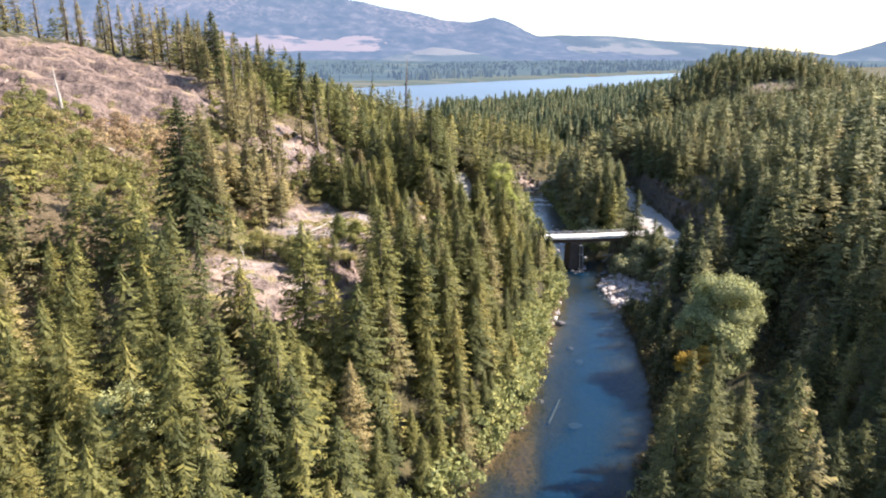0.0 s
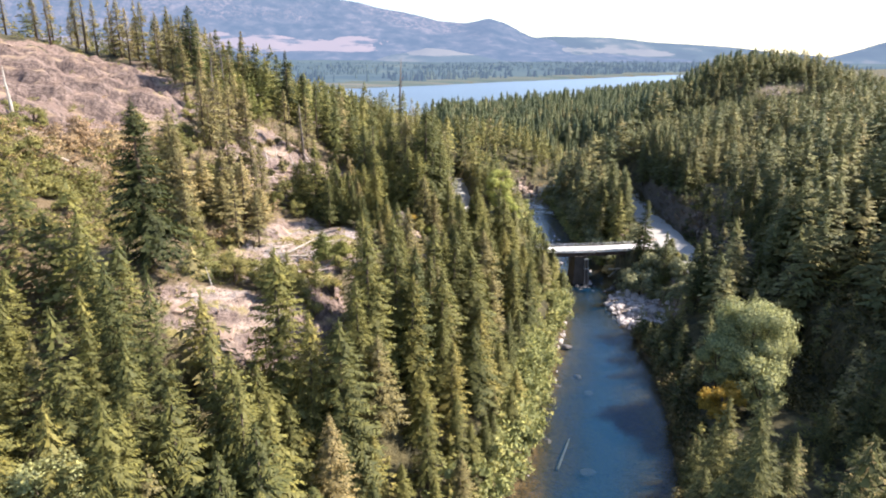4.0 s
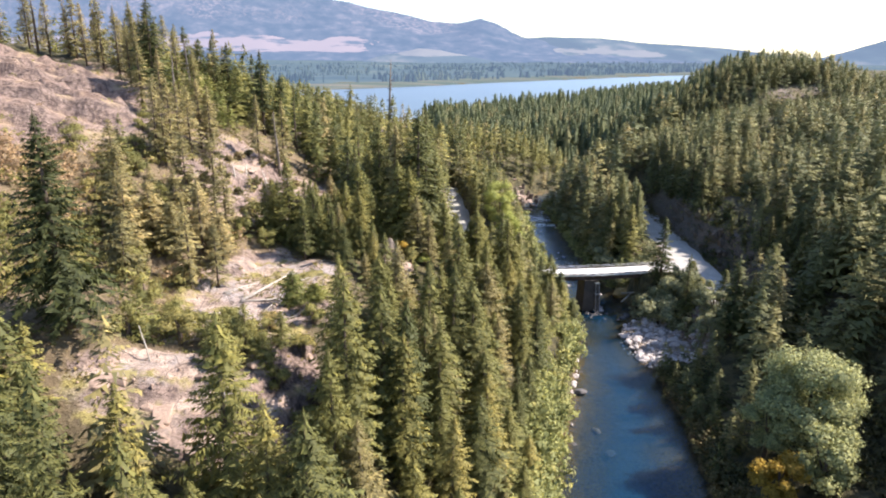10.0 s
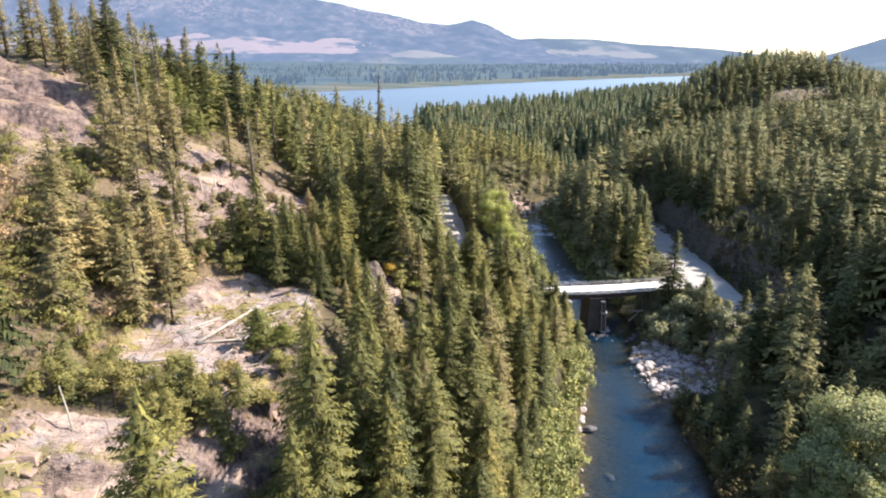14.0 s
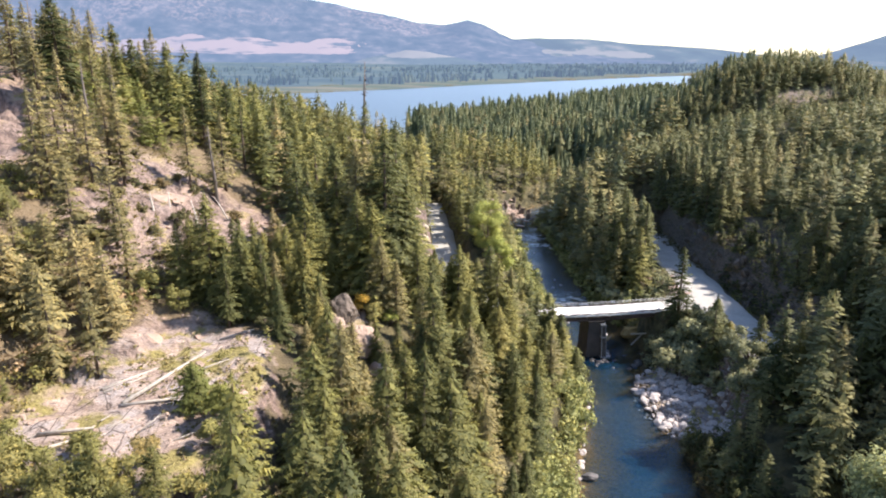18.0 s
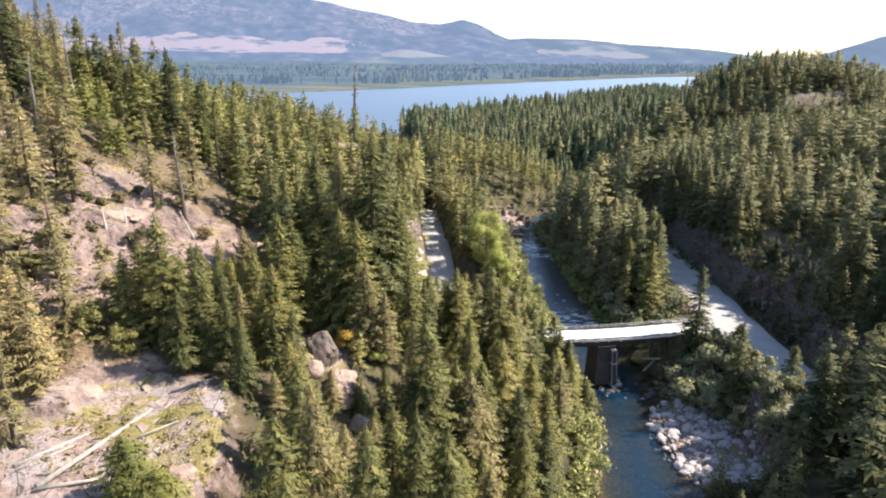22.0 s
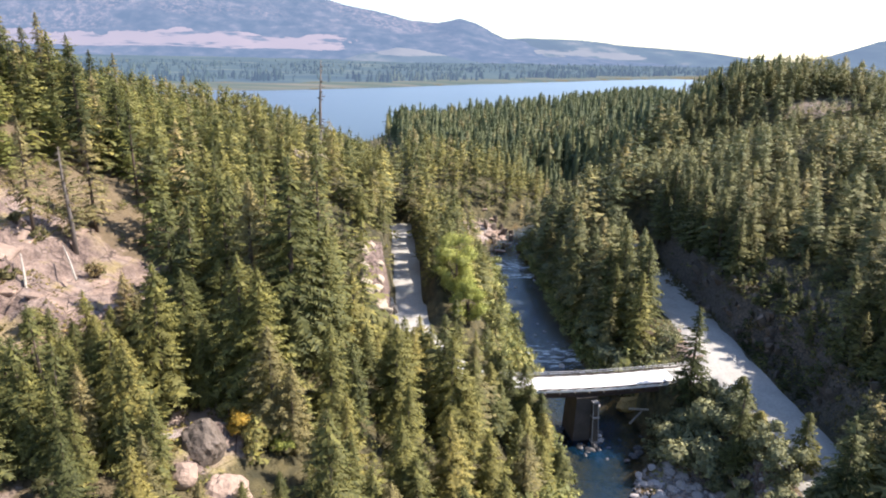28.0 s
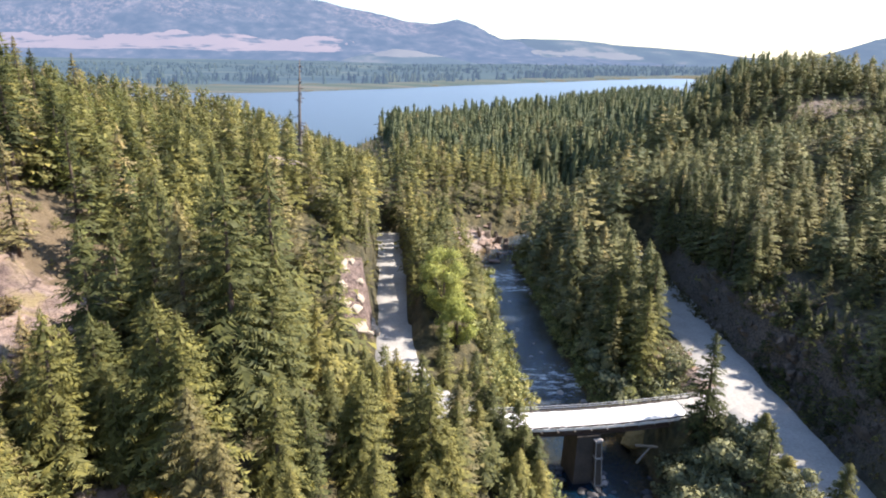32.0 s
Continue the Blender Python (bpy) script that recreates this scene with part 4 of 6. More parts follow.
MID = [unit_fir(5.0, 76, 7, 1.18), unit_fir(5.4, 74, 7, 1.18, droop=0.4), unit_fir(4.4, 74, 7, 1.18, droop=0.22), unit_fir(5.0, 76, 7, 1.2, sparse=0.25)]
CLOSE = [unit_fir(4.8, 185, 17, 0.7), unit_fir(5.2, 180, 17, 0.7, droop=0.4), unit_fir(4.3, 180, 17, 0.7, droop=0.22), unit_fir(4.8, 195, 18, 0.7, sparse=0.25)]
FAR = [unit_fir(4.9, 46, 4, 1.35, blunt=0.66), unit_fir(5.5, 46, 4, 1.35, droop=0.38, blunt=0.62), unit_fir(4.3, 46, 4, 1.35, blunt=0.7), unit_fir(5.0, 46, 4, 1.4, sparse=0.2, blunt=0.58)]
YOUNG = [unit_fir(6.0, 26, 4, 1.3), unit_fir(6.6, 26, 4, 1.3, droop=0.15)]
TINY = [unit_fir(5.2, 26, 4, 1.5, 1, blunt=0.62), unit_fir(5.8, 26, 4, 1.5, 1, droop=0.38, blunt=0.58), unit_fir(4.6, 26, 4, 1.5, 1, blunt=0.66)]
east = rest[:, 0] > banks(np.minimum(rest[:, 1], 300.0))[1]
valley = ~mid_range & ~far_range
first = (rest[:, 1] < 84) & (np.abs(rest[:, 0]) < 0.72 * rest[:, 1] + 6)
forest("fir_forest", "tall green firs below the lookout", CLOSE, rest[first & mid_range & ~brown & ~east], M_FIR)
forest("fir_forest", "dense green fir forest on the river's sunny slope", MID, rest[~first & mid_range & ~brown & ~east], M_FIR, wide=1.14)
by_bank = (rest[:, 1] < 100) & (rest[:, 0] < 90)
forest("fir_forest", "firs on the near bank, shade darkened into their needles", CLOSE, rest[by_bank & mid_range & ~brown & east], M_SHADEFIR)
forest("fir_forest", "dense dark fir forest on the shaded slope", MID, rest[~by_bank & mid_range & ~brown & east], M_HILLFIR, wide=1.14)
forest("fir_forest", "dense green fir forest on the dry hillside", FAR, rest[far_range & ~brown & ~east], M_FIR)
forest("fir_forest", "dense blue-green fir forest on the round hill", FAR, rest[far_range & ~brown & east], M_HILLFIR, wide=1.3)
forest("fir_forest", "dense green fir forest towards the lake", TINY, rest[valley & ~brown], M_FLATFIR)
forest("pine_forest", "yellow-brown thin pines scattered in the forest", MID, rest[mid_range & brown], M_PINE)
forest("pine_forest", "yellow-brown thin pines on the hillsides", FAR, rest[~mid_range & brown], M_PINE)
n = 1500
ux, uy = rng.uniform(-80, 105, n), 60 + 205 * rng.random(n) ** 1.2
ok = rng.random(n) < (0.25 + clear_of(ux, uy)) * (clear_of(ux, uy) > 0.05) * (np.hypot(ux - 40, uy - 181) > 20)
forest("young_firs", "young firs filling the gaps of the forest", YOUNG, np.stack([ux, uy, ground_z(ux, uy) - 0.2, rng.uniform(1.8, 6.5, n)], -1)[ok], M_FIR, wide=1.1)

n = 750
ux, uy = rng.uniform(-82, -18, n), rng.uniform(170, 262, n)
ok = (bare_rock(ux, uy) < 0.25) & (np.hypot(ux + 34, uy - 181) > 9) & (rng.random(n) < 0.25 + 0.75 * blob(ux, uy, -50, 210, 26, 44, 0.5))
forest("young_firs", "dense yellow-green young firs on the upper slope", FAR, np.stack([ux, uy, ground_z(ux, uy) - 0.2, rng.uniform(3.5, 8.5, n)], -1)[ok], M_YOUNG, wide=1.15)

n = 900
uy = rng.uniform(70, 262, n)
ux = np.where(rng.random(n) < 0.5, banks(uy)[1] + 0.6 + 7 * rng.random(n) ** 1.4, rng.uniform(69.3, 79, n))
ok = (near_line(ux, uy, ROAD_R)[0] > 5.2) & (near_line(ux, uy, SPUR)[0] > 4.5) & ~((uy > 142) & (uy < 190) & (ux < 62)) & ~((ux > 62) & (uy < 140)) & (np.hypot(ux - 48, uy - 106) > 8)
# dark needle colour here stands in for the bank's deep shade
forest("young_firs", "young firs and brush on bank and rock cut, shade put into their needles", YOUNG, np.stack([ux, uy, ground_z(ux, uy) - 0.3, rng.uniform(1.5, 5.0, n)], -1)[ok], M_OLDSHADEFIR, wide=1.35)

n = 900
ux, uy = rng.uniform(100, 215, n), rng.uniform(285, 385, n)
ok = (clear_of(ux, uy) > 0.5) & (rng.random(n) < blob(ux, uy, 155, 345, 50, 40, 0.5))
forest("fir_forest", "close-grown firs on the crown of the round hill", FAR, np.stack([ux, uy, ground_z(ux, uy) - 0.3, rng.uniform(5, 9.5, n)], -1)[ok], M_HILLFIR, wide=1.35)

n = 2600
ux, uy = rng.uniform(-25, 360, n), rng.uniform(505, 1060, n)
ok = (in_lake(ux, uy) < 0.01) & (ux < 0.42 * uy + 10) & (ux > 0.02 * uy - 40)
forest("fir_forest", "dense fir forest on the near lakeshore", TINY, np.stack([ux, uy, ground_z(ux, uy) - 0.3, rng.uniform(13, 20, n)], -1)[ok], M_FLATFIR, wide=1.15)

n = 900
ux, uy = rng.uniform(-120, 130, n), rng.uniform(-90, 36, n)
ok = (clear_of(ux, uy) > 0.3) & (np.abs(ux - 0.5 * (banks(uy)[0] + banks(uy)[1])) > 16)
forest("fir_forest", "dense fir forest on the lower slopes", TINY, np.stack([ux, uy, ground_z(ux, uy) - 0.3, rng.uniform(8, 15, n)], -1)[ok], M_FIR, wide=1.2)

# trees of the far shore
n = 9000
fx, fd = rng.uniform(-1500, 1700, n), 70 + rng.random(n) ** 1.4 * 1700
fy = lakeshore(fx) + 14 + fd
far_rows = np.stack([fx, fy, ground_z(fx, fy) - 0.5, rng.uniform(8, 22, n) * (1 + 0.5 * fbm(fx / 90, fy / 60, 52, 2))], -1)
far_rows = far_rows[rng.random(n) < step(-0.16, 0.16, fbm(fx / 130, fy / 75, 51, 3) + 0.1 * step(120, 260, fd) - 0.05)]
CONE = [unit_fir(5.0, 4, 2, 1.5, 2), unit_fir(6.5, 4, 2, 1.6, 2), unit_fir(8.5, 5, 2, 1.7, 2, blunt=0.4)]
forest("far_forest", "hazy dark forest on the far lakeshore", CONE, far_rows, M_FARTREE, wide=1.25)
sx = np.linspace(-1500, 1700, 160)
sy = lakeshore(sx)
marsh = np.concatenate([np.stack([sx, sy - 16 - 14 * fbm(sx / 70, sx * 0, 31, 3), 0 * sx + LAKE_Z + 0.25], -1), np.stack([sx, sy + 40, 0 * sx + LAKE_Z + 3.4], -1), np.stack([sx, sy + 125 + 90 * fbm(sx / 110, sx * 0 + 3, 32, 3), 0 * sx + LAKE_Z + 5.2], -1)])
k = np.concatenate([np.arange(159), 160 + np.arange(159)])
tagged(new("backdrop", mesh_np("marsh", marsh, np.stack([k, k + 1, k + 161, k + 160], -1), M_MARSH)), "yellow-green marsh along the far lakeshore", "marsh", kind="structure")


# trees with a look of their own
def fir_at(name, label, x, y, top, wide, mat=None, trunk_mat=None, **kw):
    high = top - gz(x, y)
    branches = kw.pop("branches", 150)
    sprays = kw.pop("sprays", 14)
    v, f, m = conifer(rng, high, wide, branches, sprays, **kw)
    tv, tf = taper([(0, 0, -0.8), (rng.normal(0, 0.1), 0, high * 0.5), (0, 0, high)], [0.018 * high, 0.012 * high, 0.015], 8)
    ob = thing(name, label, "tree", pose(x, y, gz(x, y)))
    part("trunk", mesh_np("trunk", tv, tf, trunk_mat or M_BARK, True), ob)
    part("crown", mesh_np("crown", v, f, mat or M_FIR, normals=m), ob)
    return ob


fir_at("conifer", "large dark old fir with a ragged crown beside pale outcrops", -37.5, 94.2, 53.1, 6.0, mat=M_OLDSHADEFIR, branches=340, sprays=30, size=0.66, droop=0.34, sparse=0.15)
fir_at("conifer", "tall open-crowned fir on the ridge", -58.0, 173.5, 69.1, 5.2, mat=M_OLDSHADEFIR, branches=210, sprays=16, sparse=0.4, low=0.14)
fir_at("conifer", "tall dark fir with a bare lower trunk on the slope", -39.0, 186.0, 59.3, 4.0, mat=M_OLDSHADEFIR, branches=190, sprays=16, sparse=0.4, low=0.28)
fir_at("conifer", "tall dark fir with a bare lower trunk on the slope", -36.2, 192.5, 53.5, 3.5, mat=M_OLDSHADEFIR, branches=170, sprays=16, sparse=0.4, low=0.3)
fir_at("conifer", "thin fir with a long bare trunk", -31.8, 186.2, 51.2, 2.2, mat=M_OLDSHADEFIR, branches=110, sparse=0.45, low=0.5)
for x, y, top, w in ((-62.2, 205.0, 65.0, 3.6), (-58.7, 205.5, 62.0, 3.2), (-55.2, 204.0, 62.0, 3.4), (-52.0, 205.5, 61.3, 3.4), (-46.5, 208.0, 58.5, 3.2)):
    fir_at("conifer", "tall dark fir standing above the young trees", x, y, top, w, mat=M_OLDSHADEFIR, sparse=0.3, low=0.12)
fir_at("conifer", "open fir standing beside the bridge end", 53.6, 177.2, 23.2, 4.4, mat=M_OLDSHADEFIR, sparse=0.2, low=0.06, branches=170)
fir_at("conifer", "young fir below the gravel road", 54.1, 162.2, 18.7, 2.8)
fir_at("conifer", "dark fir on the shaded bank", 55.2, 143.2, 22.3, 4.0, mat=M_OLDSHADEFIR)
fir_at("conifer", "young fir on the roadside bank", 59.0, 156.0, 17.5, 2.4)
for x, y, top in ((27.2, 171.5, 13.6), (26.8, 174.2, 15.0), (28.6, 170.2, 12.5), (24.5, 173.0, 15.0), (28.4, 167.0, 11.0), (22.5, 176.0, 16.5), (25.6, 166.0, 13.0), (21.0, 171.0, 17.0), (29.6, 161.5, 9.5), (26.5, 159.0, 12.0), (19.5, 176.5, 18.0)):
    fir_at("conifer", "bank fir hiding the bridge's end", x, y, top, 3.3)
for x, y, top in ((55.0, 203.0, 26.0), (57.0, 209.0, 25.0), (52.0, 197.5, 22.0), (58.5, 216.0, 25.0), (53.5, 212.5, 26.0), (49.5, 205.0, 21.0), (56.0, 221.0, 26.0), (50.5, 213.0, 22.5)):
    fir_at("conifer", "tall fir between the river and the gravel road", x, y, top, 4.4)
fir_at("conifer", "bushy young pine on the rock ledge", -18.1, 110.5, 32.2, 2.5, mat=M_YOUNG, branches=190, sprays=18, size=0.75, low=0.03, droop=0.1)
fir_at("conifer", "bushy young pine on the rock ledge", -14.8, 107.5, 31.5, 2.1, mat=M_YOUNG, branches=170, sprays=18, size=0.75, low=0.03, droop=0.1)
for x, y, h, w in ((-41, 154, 13, 3.4), (-45, 150, 12, 3.2), (-36, 138, 11, 3.2), (-39, 134, 12, 3.4), (-33, 133, 10, 3.0), (-44, 140, 11, 3.0), (-47, 128, 10, 3.0), (-41, 117, 10, 3.6), (-38, 109, 8, 3.2)):
    fir_at("pine", "brownish thin-needled pine on dry slope", x, y, gz(x, y) + h, w, mat=M_PINE, branches=90, sparse=0.2, low=0.12, droop=0.08)
for x, y, h, w in ((-39.5, 121.0, 9, 3.6), (-36.0, 119.5, 8, 3.4), (-37.5, 125.5, 9.5, 3.6), (-42.5, 118.5, 9, 3.8), (-34.5, 127.0, 8, 3.2), (-44.5, 124.0, 9, 3.4), (-30.5, 122.5, 7, 2.8), (-40.0, 113.5, 8, 3.4)):
    fir_at("pine", "bushy olive-brown pine behind the rock ledge", x, y, gz(x, y) + h, w, mat=M_PINE, branches=130, sprays=14, low=0.06, droop=0.12)
for x, y, h in ((-103, 196, 17), (-98, 204, 18), (-92, 207, 16), (-110, 202, 15), (-88, 214, 17), (-120, 205, 16), (-84, 205, 14)):
    fir_at("pine", "thin drought-browned tree on the ridge top", x, y, gz(x, y) + h, 2.0, mat=M_PINE, branches=80, sparse=0.4, low=0.25)


for i in range(52):
    y = 144 + i * 2.1 + float(rng.uniform(-0.8, 0.8))
    x = (74.2, 77.6)[i % 2] + float(rng.uniform(-1, 1))
    h = float(rng.uniform(0.85, 1.15)) * min(14.0, max(1.5, float(sun_gap(np.array(x), np.array(y))) - gz(x, y)))
    plant("conifer", *BANK[i % 5], "fir on top of the rock cut, shade darkened into its needles", x, y, h / 20, float(rng.uniform(0, 360)), "rock cut firs", "tree", 0.4, 1.15)
THIN = [fir_kind(20, 4.4, 150, 13, mat=M_PINE, sparse=0.35, low=0.12), fir_kind(20, 4.8, 150, 13, mat=M_PINE, sparse=0.3, low=0.08), fir_kind(20, 3.8, 140, 12, mat=M_PINE, sparse=0.45, low=0.22)]
for i, (x, y, h) in enumerate(((-32.4, 114.5, 12), (-29.5, 116.5, 10), (-33.4, 123.1, 12), (-31.4, 124.2, 11), (-40.8, 125.5, 9), (-46.3, 143.8, 13), (-43.6, 142.1, 14), (-42.0, 146.5, 13), (-44.8, 139.2, 14), (-40.5, 152.5, 12), (-42.6, 153.5, 13),
                               (-34.7, 163.1, 14), (-32.0, 166.2, 12), (-56.6, 163.4, 14), (-51.5, 160, 13), (-31.7, 172.0, 14), (-48.5, 170, 14), (-54, 176, 15), (-60, 182, 15), (-64, 187, 16), (-69, 192, 15), (-74, 194, 16), (-79, 197, 17), (-84, 199, 15), (-62, 172, 12), (-88, 203, 16), (-95, 204, 15), (-72, 203, 15))):
    plant("pine", *THIN[i % 3], "thin grey-brown pine with a bare lower trunk", x, y, h / 20, float(rng.uniform(0, 360)), "thin pines", "tree", 0.3)


made = 0
while made < 34:
    x, y = float(rng.uniform(-140, -56)), float(rng.uniform(180, 250))
    if y > 160 - 0.5 * (x + 40) and float(bare_rock(np.array([x]), np.array([y]))[0]) < 0.4:
        plant("pine", *THIN[made % 3], "thin grey-brown pine on the ridge", x, y, float(rng.uniform(0.55, 0.85)), float(rng.uniform(0, 360)), "thin pines", "tree", 0.3)
        made += 1


def dead_tree(label, x, y, z0, high, lean_x=0.0, lean_y=0.0, stubs=16, mat=M_SNAG, r=0.28, twig=0.055):
    ob = thing("dead_tree", label, "dead tree", pose(x, y, z0))
    tip = np.array([lean_x, lean_y, high])
    tv, tf = taper([(0, 0, -0.6), tip * 0.35 + (0.08, 0, 0), tip * 0.7 - (0.06, 0.05, 0), tip], [r * 1.15, r * 0.85, r * 0.55, r * 0.16], 8)
    part("trunk", mesh_np("trunk", tv, tf, mat, True), ob)
    for s in range(stubs):
        u = 0.3 + 0.66 * rng.random()
        a = rng.uniform(0, 2 * math.pi)
        ln = (1.3 - u) * rng.uniform(0.8, 2.6)
        d = np.array([math.cos(a), math.sin(a), rng.uniform(-0.35, 0.2)])
        bv, bf = taper([tip * u, tip * u + d * ln * 0.6, tip * u + d * ln + (0, 0, -0.1)], [twig, twig * 0.65, 0.01], 4)
        part("branch", mesh_np("branch", bv, bf, mat), ob)
    return ob


dead_tree("tall dead grey snag with broken branches above the forest", -15.3, 266.0, gz(-15.3, 266), 57.0 - gz(-15.3, 266), 1.3, 0.4, 70, r=0.55, twig=0.16)
dead_tree("bare dead trunk standing on bedrock", -68.7, 120.7, gz(-68.7, 120.7), 8.4, -1.6, 2.0, 3, M_DEAD, 0.3)
dead_tree("bare grey trunk standing at the edge of the rock slope", -31.4, 165.4, gz(-31.4, 165.4), 13.0, -0.5, 0.2, 18, r=0.3)
dead_tree("grey dead tree on the slope", -55, 186, gz(-55, 186), 13, -0.3, 0, 14)
dead_tree("grey dead tree on the ridge", -76, 200, gz(-76, 200), 14, 0.3, 0, 14)
dead_tree("grey dead tree on the ridge", -79, 205, gz(-79, 205), 15, 0.2, 0.2, 14)
dead_tree("thin dead tree above the ledge", -52, 168, gz(-52, 168), 11, 0.2, 0.2, 12)


def broadleaf(name, label, x, y, high, clumps, leaves, size, mat, limbs):
    ob = thing(name, label, "tree", pose(x, y, gz(x, y)))
    tv, tf = taper([(0, 0, -0.6), (0.15, 0, high * 0.35), (0.0, 0.1, high * 0.75)], [0.32, 0.24, 0.08], 8)
    part("trunk", mesh_np("trunk", tv, tf, M_BARK, True), ob)
    for cx, cy, cz, cr in clumps[:limbs]:
        bv, bf = taper([(0.1, 0, high * 0.25), (cx * 0.5, cy * 0.5, cz * 0.65), (cx, cy, cz)], [0.16, 0.1, 0.03], 5)
        part("limb", mesh_np("limb", bv, bf, M_BARK, True), ob)
    v, f, m = leafy(rng, clumps, leaves, size)
    part("crown", mesh_np("crown", v, f, mat, normals=m), ob)
    return ob


def clump_set(n, spread, low, high, r0, r1):
    return [(float(rng.normal(0, spread)), float(rng.normal(0, spread)), float(rng.uniform(low, high)), float(rng.uniform(r0, r1))) for _ in range(n)]


def dome(n, wide, mid, tall, r0, r1):
    """Clumps over the shell of a round crown, more of them high up."""
    out = []
    for i in range(n):
        a, u = i * 2.4 + float(rng.normal(0, 0.3)), float(rng.uniform(-0.95, 1.0))
        k = math.sqrt(max(0.05, 1 - u * u)) * float(rng.uniform(0.62, 0.85))
        out.append((wide * k * math.cos(a), wide * k * math.sin(a), mid + tall * 0.8 * u, float(rng.uniform(r0, r1))))
    return out


broadleaf("broadleaf_tree", "large round pale-leaved poplar on the river bank", 50.6, 110.0, 16, dome(58, 6.2, 6.6, 7.2, 1.2, 2.0) + clump_set(14, 2.4, 7.0, 12.5, 1.5, 2.3), 40000, 0.135, M_POPLAR, 9)
broadleaf("broadleaf_tree", "pale grey-green broadleaf tree among dark firs", -34.5, 62.0, 9, dome(18, 3.2, 6.0, 4.6, 0.9, 1.5), 9000, 0.13, M_POPLAR, 5)
broadleaf("broadleaf_tree", "small poplar turning orange beside the larger ones", 43.1, 101.8, 7, dome(16, 3.0, 4.0, 3.0, 0.8, 1.3), 9000, 0.14, M_ORANGE, 4)
broadleaf("broadleaf_tree", "pale-leaved bushy tree on the river bank", 48.5, 101.5, 9, dome(18, 3.4, 5.0, 4.6, 1.0, 1.6), 8000, 0.15, M_POPLAR, 5)
broadleaf("broadleaf_tree", "bright yellow-green maple beside the forest road", 18.8, 211.0, 13, dome(26, 4.4, 7.6, 6.6, 1.1, 1.8), 20000, 0.125, M_MAPLE, 6)
broadleaf("broadleaf_tree", "bright yellow-green maple beside the forest road", 20.8, 204.5, 9, dome(18, 3.0, 4.6, 4.4, 0.9, 1.5), 10000, 0.125, M_MAPLE, 4)
broadleaf("broadleaf_tree", "grey-green willow below the bridge end", 50.0, 166.5, 6, clump_set(9, 1.7, 1.5, 5.0, 1.2, 2.0), 3600, 0.24, M_SALLOW, 4)
broadleaf("broadleaf_tree", "grey-green willow below the bridge end", 53.5, 170.5, 6, clump_set(8, 1.5, 1.2, 4.5, 1.1, 1.8), 3000, 0.24, M_SALLOW, 4)
broadleaf("broadleaf_tree", "small pale tree behind the bridge", 47.9, 190.4, 5.5, clump_set(6, 0.8, 1.5, 4.5, 0.8, 1.3), 1500, 0.22, M_SALLOW, 3)
for i in range(9):
    yy = 196 + i * 8.5 + float(rng.uniform(-2, 2))
    xx = float(banks(np.array(yy))[1]) + float(rng.uniform(1.2, 4))
    broadleaf("broadleaf_tree", "pale willow overhanging the upstream bank", xx, yy, 5.5, clump_set(6, 1.3, 1.2, 4.5, 1.0, 1.7), 1300, 0.3, M_SALLOW, 3)

for x, y, r in ((54.0, 151.0, 2.2), (56.3, 154.2, 2.4), (53.2, 157.5, 2.0), (56.8, 160.0, 2.3), (55.2, 165.5, 2.2), (57.3, 168.6, 2.0), (52.6, 163.0, 1.9), (57.0, 147.5, 2.2), (49.4, 172.4, 1.9), (52.4, 174.6, 1.8), (56.6, 174.0, 1.8)):
    broadleaf("broadleaf_tree", "bushy grey-green willow on the road bank", x, y, r * 1.5, dome(13, r, r * 0.95, r * 1.1, r * 0.28, r * 0.44), 2600, 0.15, M_SALLOW, 3)
for x, y, top in ((58.2, 147.5, 17.0), (55.4, 147.0, 13.5), (57.6, 163.8, 13.0), (58.6, 171.2, 14.5), (60.2, 147.0, 19.0), (62.5, 143.5, 20.0), (66.0, 141.5, 21.0), (69.6, 145.0, 22.0)):
    fir_at("conifer", "young fir on the bank below the road", x, y, top, 2.6)

# low growth: willows on the waterline, dry shrubs on the slopes
BUSH = [(lambda v, f, m: (v / 2.2, f, m))(*leafy(rng, clump_set(9, 0.6, 0.3, 1.5, 0.25, 0.55), 175, 0.088)) for _ in range(5)]
WILLOW = [(lambda v, f, m: (v / 2.2, f, m))(*leafy(rng, clump_set(10, 0.6, 0.2, 1.6, 0.3, 0.55), 190, 0.13)) for _ in range(5)]
LOW = [(lambda v, f, m: (v / 2.2, f, m))(*leafy(rng, clump_set(7, 0.75, 0.2, 1.2, 0.25, 0.5), 64, 0.15)) for _ in range(5)]
wy = np.where(rng.random(700) < 0.35, rng.uniform(100, 170, 700), rng.uniform(62, 262, 700))
wl, wr = banks(wy)
left_side = rng.random(700) < 0.72
wx = np.where(left_side, wl - np.where((wy > 114) & (wy < 166), 1.1, 0.5) - rng.random(700) ** 1.5 * 6.0, wr + 1.0 + rng.random(700) * 6)
ok = clear_of(wx, wy) + (np.abs(wx - wl) < 2.5) > 0.2
ok &= np.hypot(wx - 25.6, wy - 136) > 3.6
ok &= ~((wx > wr) & (wy > 84) & (wy < 175)) & ~((wy > 174) & (wy < 188))
wrows = np.stack([wx, wy, ground_z(wx, wy) - 0.2, rng.uniform(1.8, 5.6, 700)], -1)[ok]
wrows[:, 3] *= np.where((wrows[:, 1] > 126) & (wrows[:, 1] < 143) & (wrows[:, 0] < 30), 0.6, 1.0)
forest("willow_scrub", "pale green willow scrub along the waterline", WILLOW, wrows, M_WILLOW, "shrubs", 0.9)
n = 12500
